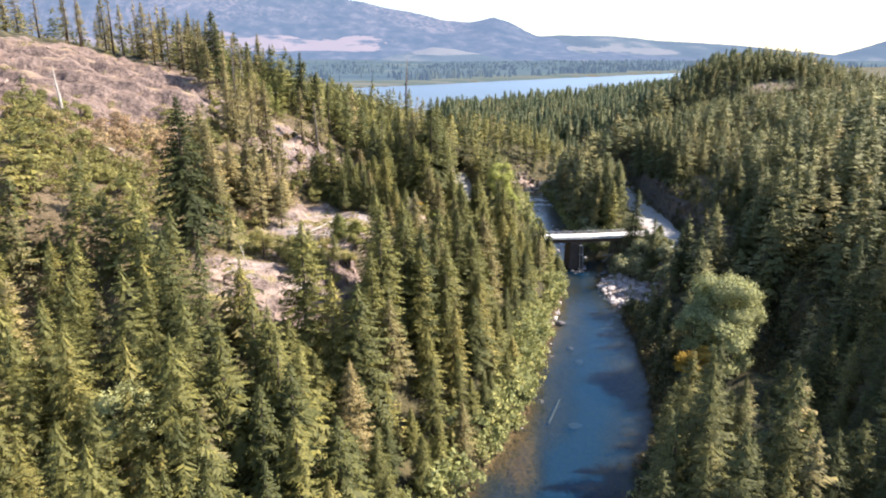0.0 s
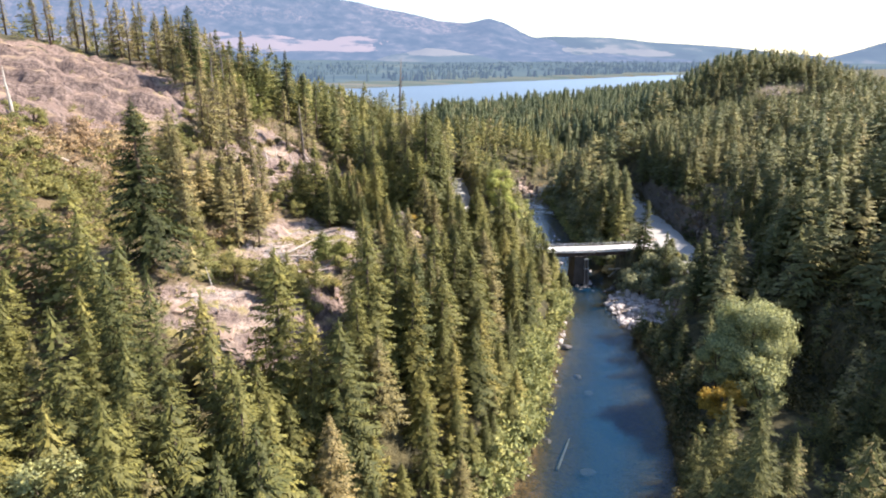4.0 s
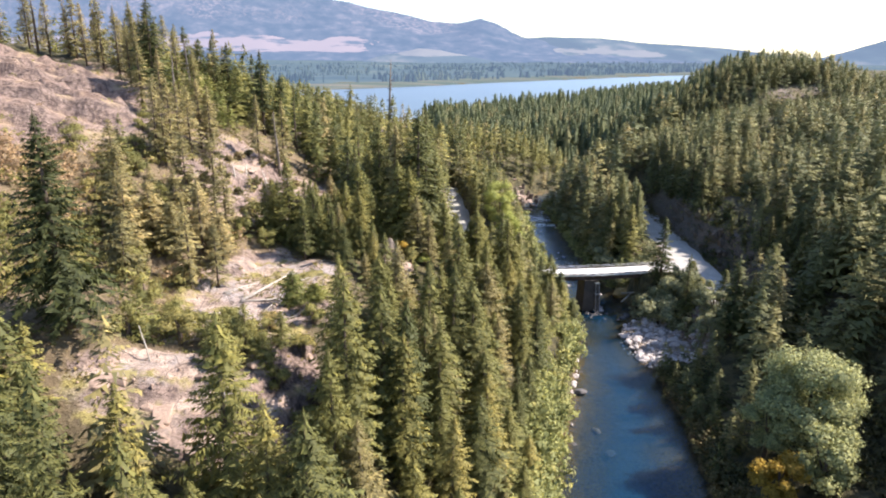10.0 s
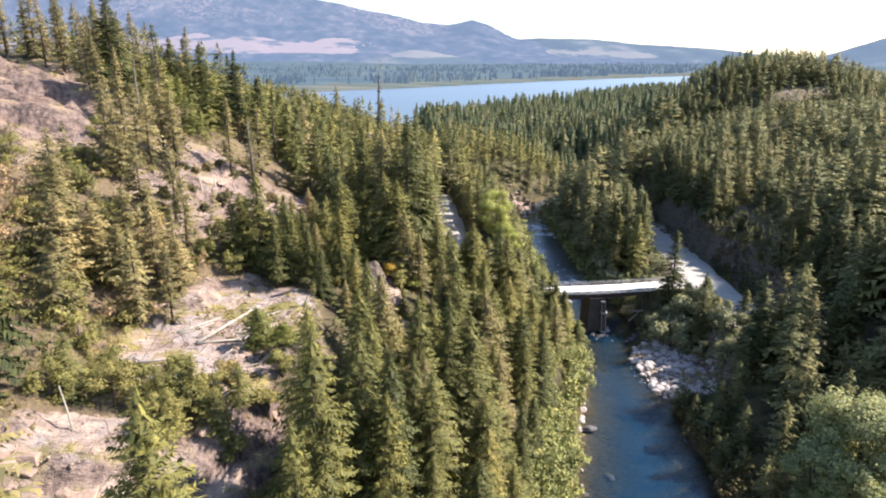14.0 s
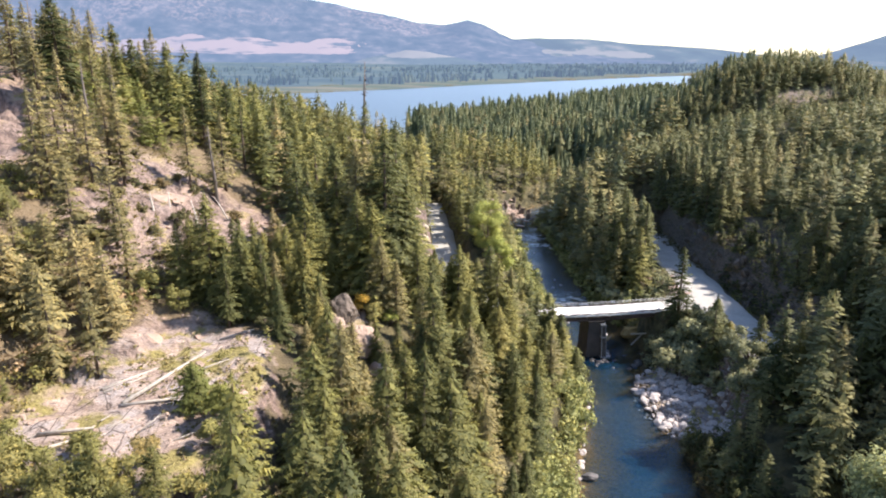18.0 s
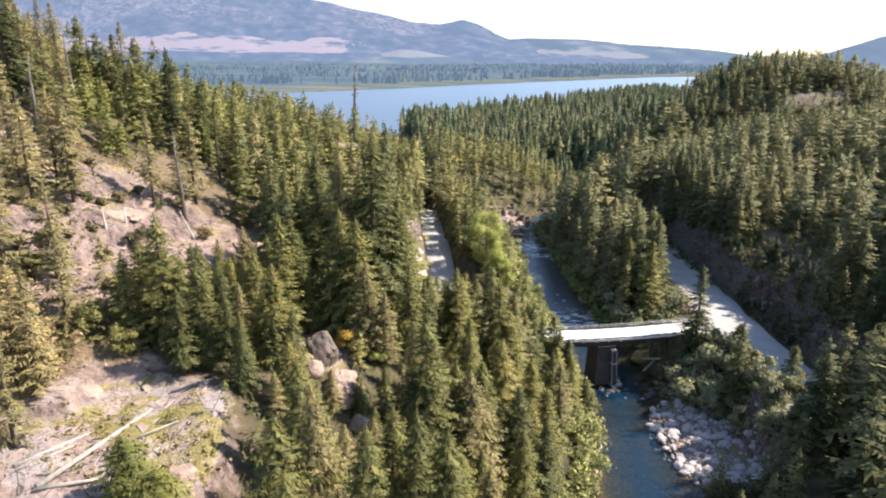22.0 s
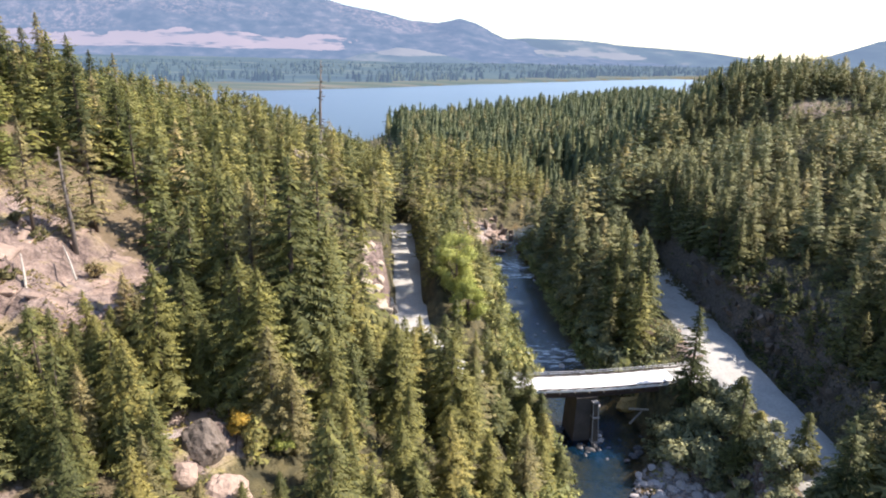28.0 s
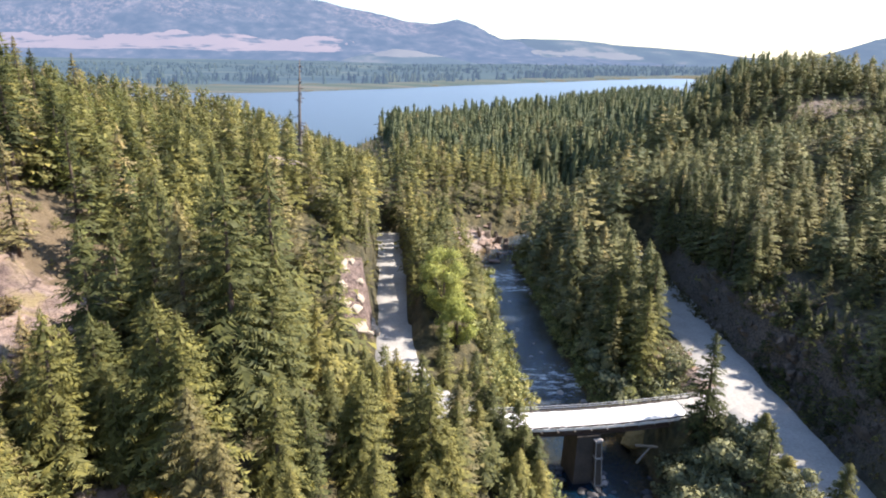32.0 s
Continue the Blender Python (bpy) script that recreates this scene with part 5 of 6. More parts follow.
qx, qy = rng.uniform(-115, 8, n), rng.uniform(58, 205, n)
b = bare_rock(qx, qy)
xl, _ = banks(qy)
thick = np.maximum(blob(qx, qy, -52, 118, 22, 24), blob(qx, qy, -40, 132, 14, 12))
thick = np.maximum(thick, blob(qx, qy, -58, 106, 16, 14))
thick = np.maximum(thick, blob(qx, qy, -24, 100, 10, 5)) * (b < 0.6)
ok = (rng.random(n) < np.where(b > 0.7, 0.02, np.where(b > 0.35, 0.07, 0.13)) + 0.36 * thick) & (xl - qx > 6)
ok &= near_line(qx, qy, ROAD_L)[0] > 5
size = (0.6 + 2.0 * rng.random(n) ** 1.8) * (1 + 0.6 * thick)
qrows = np.stack([qx, qy, ground_z(qx, qy) - 0.15, size], -1)[ok]
rusty = (blob(qrows[:, 0], qrows[:, 1], -57, 118, 9, 9) > 0.3) | (rng.random(len(qrows)) < 0.05)
big = (qrows[:, 3] > 1.5) & ~rusty
forest("dry_scrub", "yellow-olive autumn scrub on dry rocky slopes", BUSH, qrows[big], M_SHRUB, "shrubs", 0.95)
forest("dry_scrub", "low yellowing scrub and heath on dry ground", LOW, qrows[~big & ~rusty], M_SHRUB, "shrubs", 1.2)
forest("dry_scrub", "rust-red autumn scrub on the dry slope", BUSH, qrows[rusty], M_RUST, "shrubs", 1.1)
for x, y, r in ((-54.5, 132.1, 2.6), (-51.3, 149.7, 2.2), (-27.9, 97.8, 2.6), (-22.3, 94.5, 2.2), (-23.8, 102.0, 1.6), (-30.5, 102.8, 2.4), (-25.8, 99.0, 2.0), (-19.5, 98.2, 1.8), (-33.5, 116.0, 2.2), (-38.6, 110.6, 2.4), (-41.1, 124.4, 2.2), (-37.3, 122.0, 2.0), (-35.5, 107.5, 2.2), (-43.5, 116.0, 2.4), (-47.0, 122.0, 2.2), (-17.0, 95.0, 1.7), (-20.5, 96.5, 2.0), (-15.0, 99.5, 1.6), (-22.0, 97.5, 1.9), (-28.5, 100.5, 1.9), (-33.0, 97.0, 2.2), (-14.5, 104.0, 1.6), (-19.0, 101.5, 1.5), (-13.5, 92.0, 1.8), (-30.0, 131.0, 1.8), (-46.0, 133.0, 2.0), (-38.0, 137.0, 1.8), (-42.0, 131.0, 2.0), (-48.5, 139.5, 2.0), (-30.5, 141.0, 1.6), (-26.5, 146.0, 1.6), (-26.0, 129.5, 1.8)):
    broadleaf("shrub", "tall yellow-olive alder shrub on the dry slope", x, y, r * 1.3, dome(9, r * 0.75, r * 0.75, r * 0.8, r * 0.26, r * 0.42), 3200, 0.078, M_SHRUB, 3)
for _ in range(22):
    x, y, r = float(rng.uniform(-44, -27)), float(rng.uniform(138, 164)), float(rng.uniform(0.6, 1.4))
    broadleaf("shrub", "low olive-brown shrub on the pale rock slope", x, y, r * 1.2, dome(8, r * 0.85, r * 0.6, r * 0.6, r * 0.26, r * 0.42), 700, 0.11, M_BROWNSHADE, 2)
n = 1100
qx, qy = rng.uniform(-84, -44, n), rng.uniform(95, 127, n)
ok = (bare_rock(qx, qy) < 0.4) & (rng.random(n) < 0.9) & (fbm(qx / 6, qy / 6, 53, 2) > -0.08)
forest("dry_scrub", "yellow-olive scrub below the bare hill", LOW, np.stack([qx, qy, ground_z(qx, qy) - 0.15, rng.uniform(0.9, 2.4, n)], -1)[ok], M_SHRUB, "shrubs", 1.1)
for _ in range(40):
    x, y, r = float(rng.uniform(-76, -49)), float(rng.uniform(99, 124)), float(rng.uniform(1.2, 2.4))
    broadleaf("shrub", "round yellow-olive shrub below the bare hill", x, y, r * 1.3, dome(9, r * 0.8, r * 0.7, r * 0.75, r * 0.26, r * 0.42), 1800, 0.1, M_RUST if math.hypot(x + 57, y - 118) < 7 else M_SHRUB, 3)
for x, y, r, mat in ((-5.6, 138.4, 1.5, M_ORANGE), (-4.0, 137.2, 1.5, M_SHRUB), (-3.4, 139.4, 1.7, M_SHRUB), (-6.8, 139.8, 1.3, M_SHRUB), (-1.8, 138.6, 1.4, M_MAPLE)):
    broadleaf("shrub", "yellowing shrub above the split boulder", x, y, r * 1.3, dome(9, r * 0.8, r * 0.8, r * 0.8, r * 0.26, r * 0.42), 2400, 0.085, mat, 3)
n = 420
qx, qy = rng.uniform(46.5, 60, n), rng.uniform(150, 200, n)
ok = (near_line(qx, qy, ROAD_R)[0] > 5.4) & (near_line(qx, qy, SPUR)[0] > 4.5) & (qx > banks(qy)[1] + 0.8) & ~((qy > 177) & (qy < 186)) & (blob(qx, qy, 46, 156, 9, 13) < 0.5)
forest("willow_scrub", "grey-green willow thicket on the bank by the bridge", WILLOW, np.stack([qx, qy, ground_z(qx, qy) - 0.2, rng.uniform(1.2, 3.6, n)], -1)[ok], M_SALLOW, "shrubs", 0.95)
n = 110
qy = rng.uniform(102, 138, n)
qx = banks(qy)[0] - 0.4 - 6.0 * rng.random(n)
forest("willow_scrub", "pale green willow scrub above the sunny waterline", WILLOW, np.stack([qx, qy, ground_z(qx, qy) - 0.2, rng.uniform(1.8, 4.2, n)], -1)[np.hypot(qx - 25.6, qy - 136) > 4], M_WILLOW, "shrubs", 0.95)
# dark growth added along the bank to stand in for its shade
n = 190
qy = rng.uniform(82, 143, n)
qx = banks(qy)[1] + 0.1 + 3.2 * rng.random(n)
forest("dark_brush", "brush over the waterline, the bank's shade darkened into its leaves", WILLOW, np.stack([qx, qy, ground_z(qx, qy) - 0.2, rng.uniform(1.2, 3.2, n)], -1), M_BROWNSHADE, "shrubs", 0.95)
n = 170
qy = rng.uniform(190, 284, n)
qx = banks(qy)[1] + 0.2 + 2.6 * rng.random(n) ** 1.3
forest("willow_scrub", "pale willow scrub overhanging the upstream bank", WILLOW, np.stack([qx, qy, np.maximum(ground_z(qx, qy), water_z(qy)) - 0.2, rng.uniform(1.6, 3.8, n)], -1), M_WILLOW, "shrubs", 0.95)
n = 2400
qx, qy = rng.uniform(44, 92, n), rng.uniform(140, 260, n)
ok = (near_line(qx, qy, ROAD_R)[0] > 5.6) & (near_line(qx, qy, SPUR)[0] > 5) & ~((qy > 175) & (qy < 187) & (qx < 58)) & (qx > banks(qy)[1] + 2.5) & (rng.random(n) < 0.5) & (blob(qx, qy, 47, 157, 9, 13) < 0.4)
qrows = np.stack([qx, qy, ground_z(qx, qy) - 0.15, rng.uniform(0.6, 2.2, n)], -1)[ok]
forest("dry_scrub", "dry scrub on the roadside banks", LOW, qrows, M_SHRUB, "shrubs", 1.0)

n = 330
qx, qy = rng.uniform(69.4, 75.5, n), rng.uniform(150, 258, n)
forest("dry_scrub", "brown brush clinging to the rock cut, shade darkened into its leaves", LOW, np.stack([qx, qy, ground_z(qx, qy) - 0.2, rng.uniform(0.8, 2.4, n)], -1), M_BROWNSHADE, "shrubs", 1.1)
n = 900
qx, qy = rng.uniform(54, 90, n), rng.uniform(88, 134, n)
forest("dry_scrub", "brush on the hillside above the poplars, shade darkened into its leaves", LOW, np.stack([qx, qy, ground_z(qx, qy) - 0.3, rng.uniform(1.2, 3.4, n)], -1), M_BROWNSHADE, "shrubs", 1.1)
TUFT = [leafy(rng, clump_set(4, 0.3, 0.05, 0.25, 0.12, 0.3), 16, 0.12) for _ in range(4)]
n = 9000
qx, qy = rng.uniform(-60, -8, n), rng.uniform(84, 175, n)
ok = (bare_rock(qx, qy) > 0.12) & (fbm(qx / 5, qy / 5, 41, 2) > np.where((qx > -34) & (qy < 130), 0.07, -0.04))
forest("grass_tufts", "tufts of yellow grass and heath on the bedrock", TUFT, np.stack([qx, qy, ground_z(qx, qy) - 0.04, rng.uniform(0.3, 0.8, n)], -1)[ok], M_GRASS, "grass", 1.3)


# ---- rocks and logs ----
def boulder_mesh(name, rx, ry, rz, mat, seed, detail=3, cut=0.32):
    bm = bmesh.new()
    bmesh.ops.create_icosphere(bm, subdivisions=detail, radius=1)
    r = random.Random(seed)
    planes = [(Vector((r.uniform(-1, 1), r.uniform(-1, 1), r.uniform(-0.6, 1))).normalized(), r.uniform(1 - cut, 0.95)) for _ in range(12)]
    for v in bm.verts:
        for n, d in planes:
            over = v.co.dot(n) - d
            if over > 0:
                v.co -= n * over * 0.92
        v.co += v.co.normalized() * 0.12 * noise.fractal(v.co * 1.7 + Vector((seed, 0, 0)), 0.6, 2.1, 4)
        v.co = Vector((v.co.x * rx, v.co.y * ry, v.co.z * rz))
    return mesh_bm(name, bm, mat)


def boulder(label, x, y, z, rx, ry, rz, mat, seed, turn=0.0, group="", detail=3):
    return tagged(part("boulder", boulder_mesh("boulder", rx, ry, rz, mat, seed, detail), None, label, pose(x, y, z, 0, 0, turn)), label, "boulder", group)


boulder("large split boulder with a dark face among trees", -7.4, 134.4, 27.6, 1.9, 1.7, 2.1, M_CRAG, 3, 20, detail=4)
boulder("broad pale rock below the split boulder", -4.7, 130.8, 24.9, 2.6, 2.0, 2.2, M_ROCK, 5, 60, detail=4)
boulder("pale stone wedged beside larger rocks", -8.0, 131.0, gz(-8.0, 131.0) + 0.3, 1.3, 1.1, 1.2, M_ROCK, 8, 10)
boulder("pale stone wedged beside larger rocks", -3.0, 128.0, gz(-3.0, 128.0) + 0.3, 1.2, 1.0, 1.2, M_ROCK, 9, 40)
boulder("dark wet boulder lying in the river", 26.2, 137.6, 0.2, 1.5, 0.8, 0.65, M_DARKROCK, 11, 5)
for i, (x, y, rx, ry) in enumerate(((21.9, 95.9, 1.3, 0.9), (14.6, 99.5, 1.0, 0.7), (17.3, 104, 0.8, 0.6), (26.5, 126, 1.0, 0.7), (27.2, 119.5, 0.8, 0.9), (22.0, 122, 0.7, 0.6))):
    boulder("submerged pale boulder under clear water", x, y, -0.55, rx, ry, 0.42, M_ROCK, 20 + i, 40 * i, "submerged boulders")
DARK_STONES = [boulder_mesh("boulder", 0.7, 0.5, 0.42, M_DARKROCK, 140 + i, 2) for i in range(4)]
STONES = [boulder_mesh("boulder", 0.62, 0.46, 0.4, M_STONE, 40 + i, 2) for i in range(6)]
for i in range(34):
    yy = float(rng.uniform(82, 196) if i < 14 else rng.uniform(136, 172))
    xx = float(banks(np.array(yy))[0]) + float(rng.normal(-0.1, 0.7))
    s = float(rng.uniform(0.4, 1.35) ** 1.3)
    ob = new("boulder", STONES[i % 6])
    ob.matrix_basis = pose(xx, yy, float(water_z(yy)) + 0.1 * s, 0, 0, float(rng.uniform(0, 360))) @ Matrix.Diagonal((s, s, s, 1))
    tagged(ob, "pale boulder at the river's edge", "boulder", "bank boulders")
for i in range(230):
    a, r = rng.uniform(0, 6.28), math.sqrt(rng.random())
    xx, yy = 47.6 + 7.6 * r * math.cos(a), 157 + 13.0 * r * math.sin(a)
    s = 0.5 + 1.5 * float(rng.random()) ** 2
    ob = new("boulder", STONES[i % 6])
    ob.matrix_basis = pose(xx, yy, gz(xx, yy) + 0.08, 0, 0, float(rng.uniform(0, 360))) @ Matrix.Diagonal((s, s, s * 0.9, 1))
    tagged(ob, "grey-pink boulder on the gravel bar", "boulder", "gravel bar boulders")
for i in range(16):
    yy = float(rng.uniform(186, 276))
    l, r = banks(np.array(yy))
    xx = float(l + (r - l) * rng.uniform(0.06, 0.95))
    s = float(rng.uniform(0.7, 1.5))
    ob = new("boulder", STONES[i % 6])
    ob.matrix_basis = pose(xx, yy, float(water_z(yy)) - 0.05, 0, 0, float(rng.uniform(0, 360))) @ Matrix.Diagonal((s, s, s, 1))
    tagged(ob, "boulder breaking the riffle", "boulder", "riffle boulders")
ico = bmesh.new()
bmesh.ops.create_icosphere(ico, subdivisions=1, radius=1)
iv = np.array([v.co[:] for v in ico.verts])
fi = np.array([[v.index for v in f.verts] for f in ico.faces])
ico.free()
bits = []
for i in range(1500):
    a, r = rng.uniform(0, 6.28), math.sqrt(rng.random())
    xx, yy = 48.0 + 8.0 * r * math.cos(a), 157 + 13.5 * r * math.sin(a)
    s = rng.uniform(0.12, 0.34) * rng.uniform(0.7, 1.3, 3)
    bits.append((iv * s * (1 + 0.18 * rng.normal(0, 1, iv.shape)) + (xx, yy, 0), fi))
bv, bf = join(bits)  # cobbles
centre = bv.reshape(1500, -1, 3).mean(1)
bv = bv + np.repeat(np.stack([0 * centre[:, 0], 0 * centre[:, 0], ground_z(centre[:, 0], centre[:, 1])], -1), len(iv), 0)
tagged(new("gravel_bar", mesh_np("gravel_bar", bv, bf, M_COBBLE)), "cobbles of a grey-pink gravel bar", "gravel", kind="stuff")


def block_mesh(seed, rx, ry, rz, mat):
    """An angular block of bedrock: the hull of a few points, its edges worn."""
    r = random.Random(seed)
    bm = bmesh.new()
    for _ in range(15):
        d = Vector((r.uniform(-1, 1), r.uniform(-1, 1), r.uniform(-1, 1)))
        d /= max(abs(d.x), abs(d.y), abs(d.z)) ** 0.75
        bm.verts.new((d.x * rx, d.y * ry, d.z * rz))
    res = bmesh.ops.convex_hull(bm, input=bm.verts[:])
    bmesh.ops.delete(bm, geom=[g for g in res["geom_interior"] if isinstance(g, bmesh.types.BMVert)], context="VERTS")
    bmesh.ops.bevel(bm, geom=bm.edges[:], offset=0.07, segments=1, affect="EDGES")
    bmesh.ops.triangulate(bm, faces=bm.faces[:])
    for v in bm.verts:
        v.co += v.co.normalized() * 0.06 * noise.fractal(v.co * 2.3 + Vector((seed, 0, 0)), 0.6, 2.1, 3)
    return mesh_bm("rock", bm, mat)


SLABS = [block_mesh(70 + i, 1.5, 1.05, 0.5, M_ROCK) for i in range(8)]
SAND_SLABS = [block_mesh(110 + i, 1.4, 1.1, 1.0, M_SAND) for i in range(5)]
CRAGS = [block_mesh(90 + i, 0.8, 0.7, 2.2, M_CRAG) for i in range(6)]


bits = []
for i in range(650):
    s = rng.uniform(0.04, 0.2) * rng.uniform(0.6, 1.4, 3)
    bits.append((iv * s * (1 + 0.2 * rng.normal(0, 1, iv.shape)), fi))
bv, bf = join(bits)
cx, cy = rng.uniform(-45, -12, 9000), rng.uniform(83, 140, 9000)
hard = np.flatnonzero(bare_rock(cx, cy) > 0.45)[:650]
cx, cy = np.resize(cx[hard], 650), np.resize(cy[hard], 650)
bv = bv + np.repeat(np.stack([cx, cy, ground_z(cx, cy)], -1), len(iv), 0)
tagged(new("rock_debris", mesh_np("rock_debris", bv, bf, M_ROCK)), "loose tan stones scattered over the bedrock", "stones", kind="stuff")


def slabs(count, cx, cy, rx, ry, s0, s1, label, group, meshes, need=0.55, sink=0.22):
    """Blocks of bedrock that stand out of a bare slope, tilted with it."""
    made = 0
    while made < count:
        xx, yy = float(rng.uniform(cx - rx, cx + rx)), float(rng.uniform(cy - ry, cy + ry))
        if float(bare_rock(np.array([xx]), np.array([yy]))[0]) < need:
            continue
        sc = s0 + (s1 - s0) * float(rng.random()) ** 2
        tilt_x = math.degrees(math.atan((gz(xx, yy + 1) - gz(xx, yy - 1)) / 2)) * 0.6
        tilt_y = -math.degrees(math.atan((gz(xx + 1, yy) - gz(xx - 1, yy)) / 2)) * 0.6
        ob = new("rock", meshes[made % len(meshes)])
        ob.matrix_basis = pose(xx, yy, gz(xx, yy) - sink * sc, tilt_x, tilt_y, 0) @ pose(0, 0, 0, float(rng.normal(0, 6)), float(rng.normal(0, 6)), float(rng.uniform(0, 360))) @ Matrix.Diagonal((sc, sc, sc * float(rng.uniform(0.7, 1.2)), 1))
        tagged(ob, label, "rock", group)
        made += 1


for i in range(44):
    xx, yy = float(rng.normal(38.2, 2.6)), float(rng.normal(294, 6))
    s = float(rng.uniform(0.45, 1.25))
    ob = new("boulder", (SLABS[i % 8], CRAGS[i % 6])[i % 3 == 0])
    ob.matrix_basis = pose(xx, yy, max(gz(xx, yy), 1.3) + 0.15, 0, 0, float(rng.uniform(0, 360))) @ Matrix.Diagonal((s, s, s, 1))
    tagged(ob, "angular bedrock block at the river bend", "boulder", "river bend rocks")
slabs(16, -23, 113, 11, 16, 0.4, 1.0, "flat tan bedrock slab on the ledge", "ledge rocks", SLABS, 0.7, 0.3)
slabs(18, -25, 89, 11, 7, 0.4, 1.3, "broken tan bedrock below the ledge", "outcrop rocks", SLABS, 0.5, 0.3)
slabs(18, -34, 153, 13, 20, 0.6, 2.2, "pale bedrock block on the dry slope", "slope rocks", SLABS)
slabs(12, -82, 145, 26, 45, 0.5, 1.3, "weathered bedrock step on the bare hill", "hill rocks", SLABS, 0.7, 0.3)
slabs(24, 2.5, 210, 4, 11, 0.35, 1.05, "pale sandy rock in the road cut", "road cut rocks", SAND_SLABS, 0.4)
slabs(90, 72.0, 192, 1.7, 44, 0.4, 1.1, "dark crag in the rock cut, part of its shade in the colour", "rock cut crags", CRAGS, 0.1, 0.6)
slabs(30, 56.5, 195, 3.5, 8, 0.4, 1.2, "brown rubble beside the gravel road", "roadside rubble", SLABS, 0.3)


def log(label, a, b, r=0.16, mat=None):
    a, b = Vector(a), Vector(b)
    d = b - a
    tv, tf = taper([(0, 0, 0), tuple(d * 0.5 + Vector((0.05, 0.04, 0.03))), tuple(d)], [r * 1.2, r, r * 0.55], 8)
    return tagged(part("fallen_log", mesh_np("fallen_log", tv, tf, mat or M_DEAD, True), None, label, pose(*a)), label, "log")


def lying(label, x0, y0, x1, y1, r=0.16):
    return log(label, (x0, y0, gz(x0, y0) + r), (x1, y1, gz(x1, y1) + r), r)


lying("long bleached fallen log on the rock ledge", -24.9, 111.1, -20.6, 121.0, 0.2)
lying("bleached log lying across the ledge", -24.9, 110.8, -20.5, 112.2, 0.16)
lying("bleached broken log on the rock ledge", -27.8, 113.5, -24.4, 118.2, 0.15)
lying("bleached broken log on the rock ledge", -27.4, 113.0, -24.6, 116.2, 0.11)
lying("grey log on the edge of the ledge", -31.8, 100.2, -26.5, 104.8, 0.2)
lying("grey log half in dry grass", -30.0, 106.5, -25.5, 106.9, 0.16)
for i in range(16):
    x, y, a, s = float(rng.uniform(-31, -17)), float(rng.uniform(103, 124)), float(rng.uniform(0.2, 1.5)), float(rng.uniform(1.2, 3.6))
    lying("thin weathered branch lying on the ledge", x, y, x + s * math.cos(a), y + s * math.sin(a), float(rng.uniform(0.04, 0.09)))
lying("thin bleached branch on the ledge", -20.6, 121.5, -22.6, 117.6, 0.08)
lying("short bleached log on bare rock", -20.0, 124.5, -16.4, 125.8, 0.12)
lying("fallen log on the dry slope", -45.5, 108.0, -40.0, 104.5, 0.18)
lying("fallen log below the cliff", -58.0, 110.5, -54.5, 112.0, 0.2)
log("bleached log leaning on a dark rock step", (-35.9, 150.4, 34.6), (-36.7, 151.6, 39.4), 0.17)
log("bleached log leaning on a dark rock step", (-34.8, 153.2, 34.8), (-35.0, 154.1, 39.0), 0.15)
log("bleached log lying down the rock slope", (-30.4, 152.5, 33.4), (-32.6, 156.3, 37.2), 0.14)
log("bleached log lying down the rock slope", (-27.5, 157.0, 34.0), (-30.5, 161.0, 36.8), 0.12)
log("white log leaning against the cliff", (-61.0, 112.4, 43.4), (-64.5, 116.0, 48.4), 0.2)
log("thin white stick standing out of the outcrop", (-29.1, 93.0, 27.8), (-30.6, 94.6, 31.6), 0.07)
log("pale log sunk on the riverbed", (17.5, 96.5, -0.45), (20.8, 104.5, -0.35), 0.2)


# trees round the ledge and beside the poplar
for x, y, h, w in ((-21.7, 94.0, 4.6, 1.9), (-18.4, 95.8, 4.2, 1.8), (-20.6, 97.4, 5.2, 2.1), (-17.0, 98.3, 4.0, 1.7), (-23.6, 97.0, 4.4, 1.9)):
    fir_at("pine", "bushy yellow-olive young pine at the foot of the ledge", x, y, gz(x, y) + h, w, mat=M_SHRUB, branches=170, sprays=18, size=0.6, low=0.03, droop=0.1)
for x, y, h in ((-22.4, 133.0, 10.5), (-19.6, 134.2, 11.5), (-25.2, 136.0, 10), (-16.4, 131.0, 9.5), (-21.0, 136.5, 11)):
    fir_at("conifer", "grey-green fir with a bare lower trunk behind the ledge", x, y, gz(x, y) + h, 2.3, branches=120, sparse=0.3, low=0.2)
# dark shrubs added to deepen the shade behind the ledge
for x, y, r in ((-24.0, 132.4, 1.5), (-20.6, 131.6, 1.3), (-17.6, 129.4, 1.4), (-15.4, 126.6, 1.3), (-26.8, 132.6, 1.4)):
    broadleaf("shrub", "dark olive-brown shrub added to deepen the shade behind the ledge", x, y, r * 1.2, dome(8, r * 0.85, r * 0.6, r * 0.6, r * 0.26, r * 0.42), 900, 0.11, M_BROWNSHADE, 2)
broadleaf("broadleaf_tree", "broken-crowned pale poplar leaning over the bank", 45.9, 110.6, 11, dome(20, 3.6, 6.4, 5.2, 0.9, 1.5), 11000, 0.135, M_POPLAR, 6)

# ---- bridge ----
def bow(x):
    """How far the bridge's gentle curve swings downstream along its length."""
    return -1.0 * (1 - ((x - 0.7) / 16.5) ** 2)


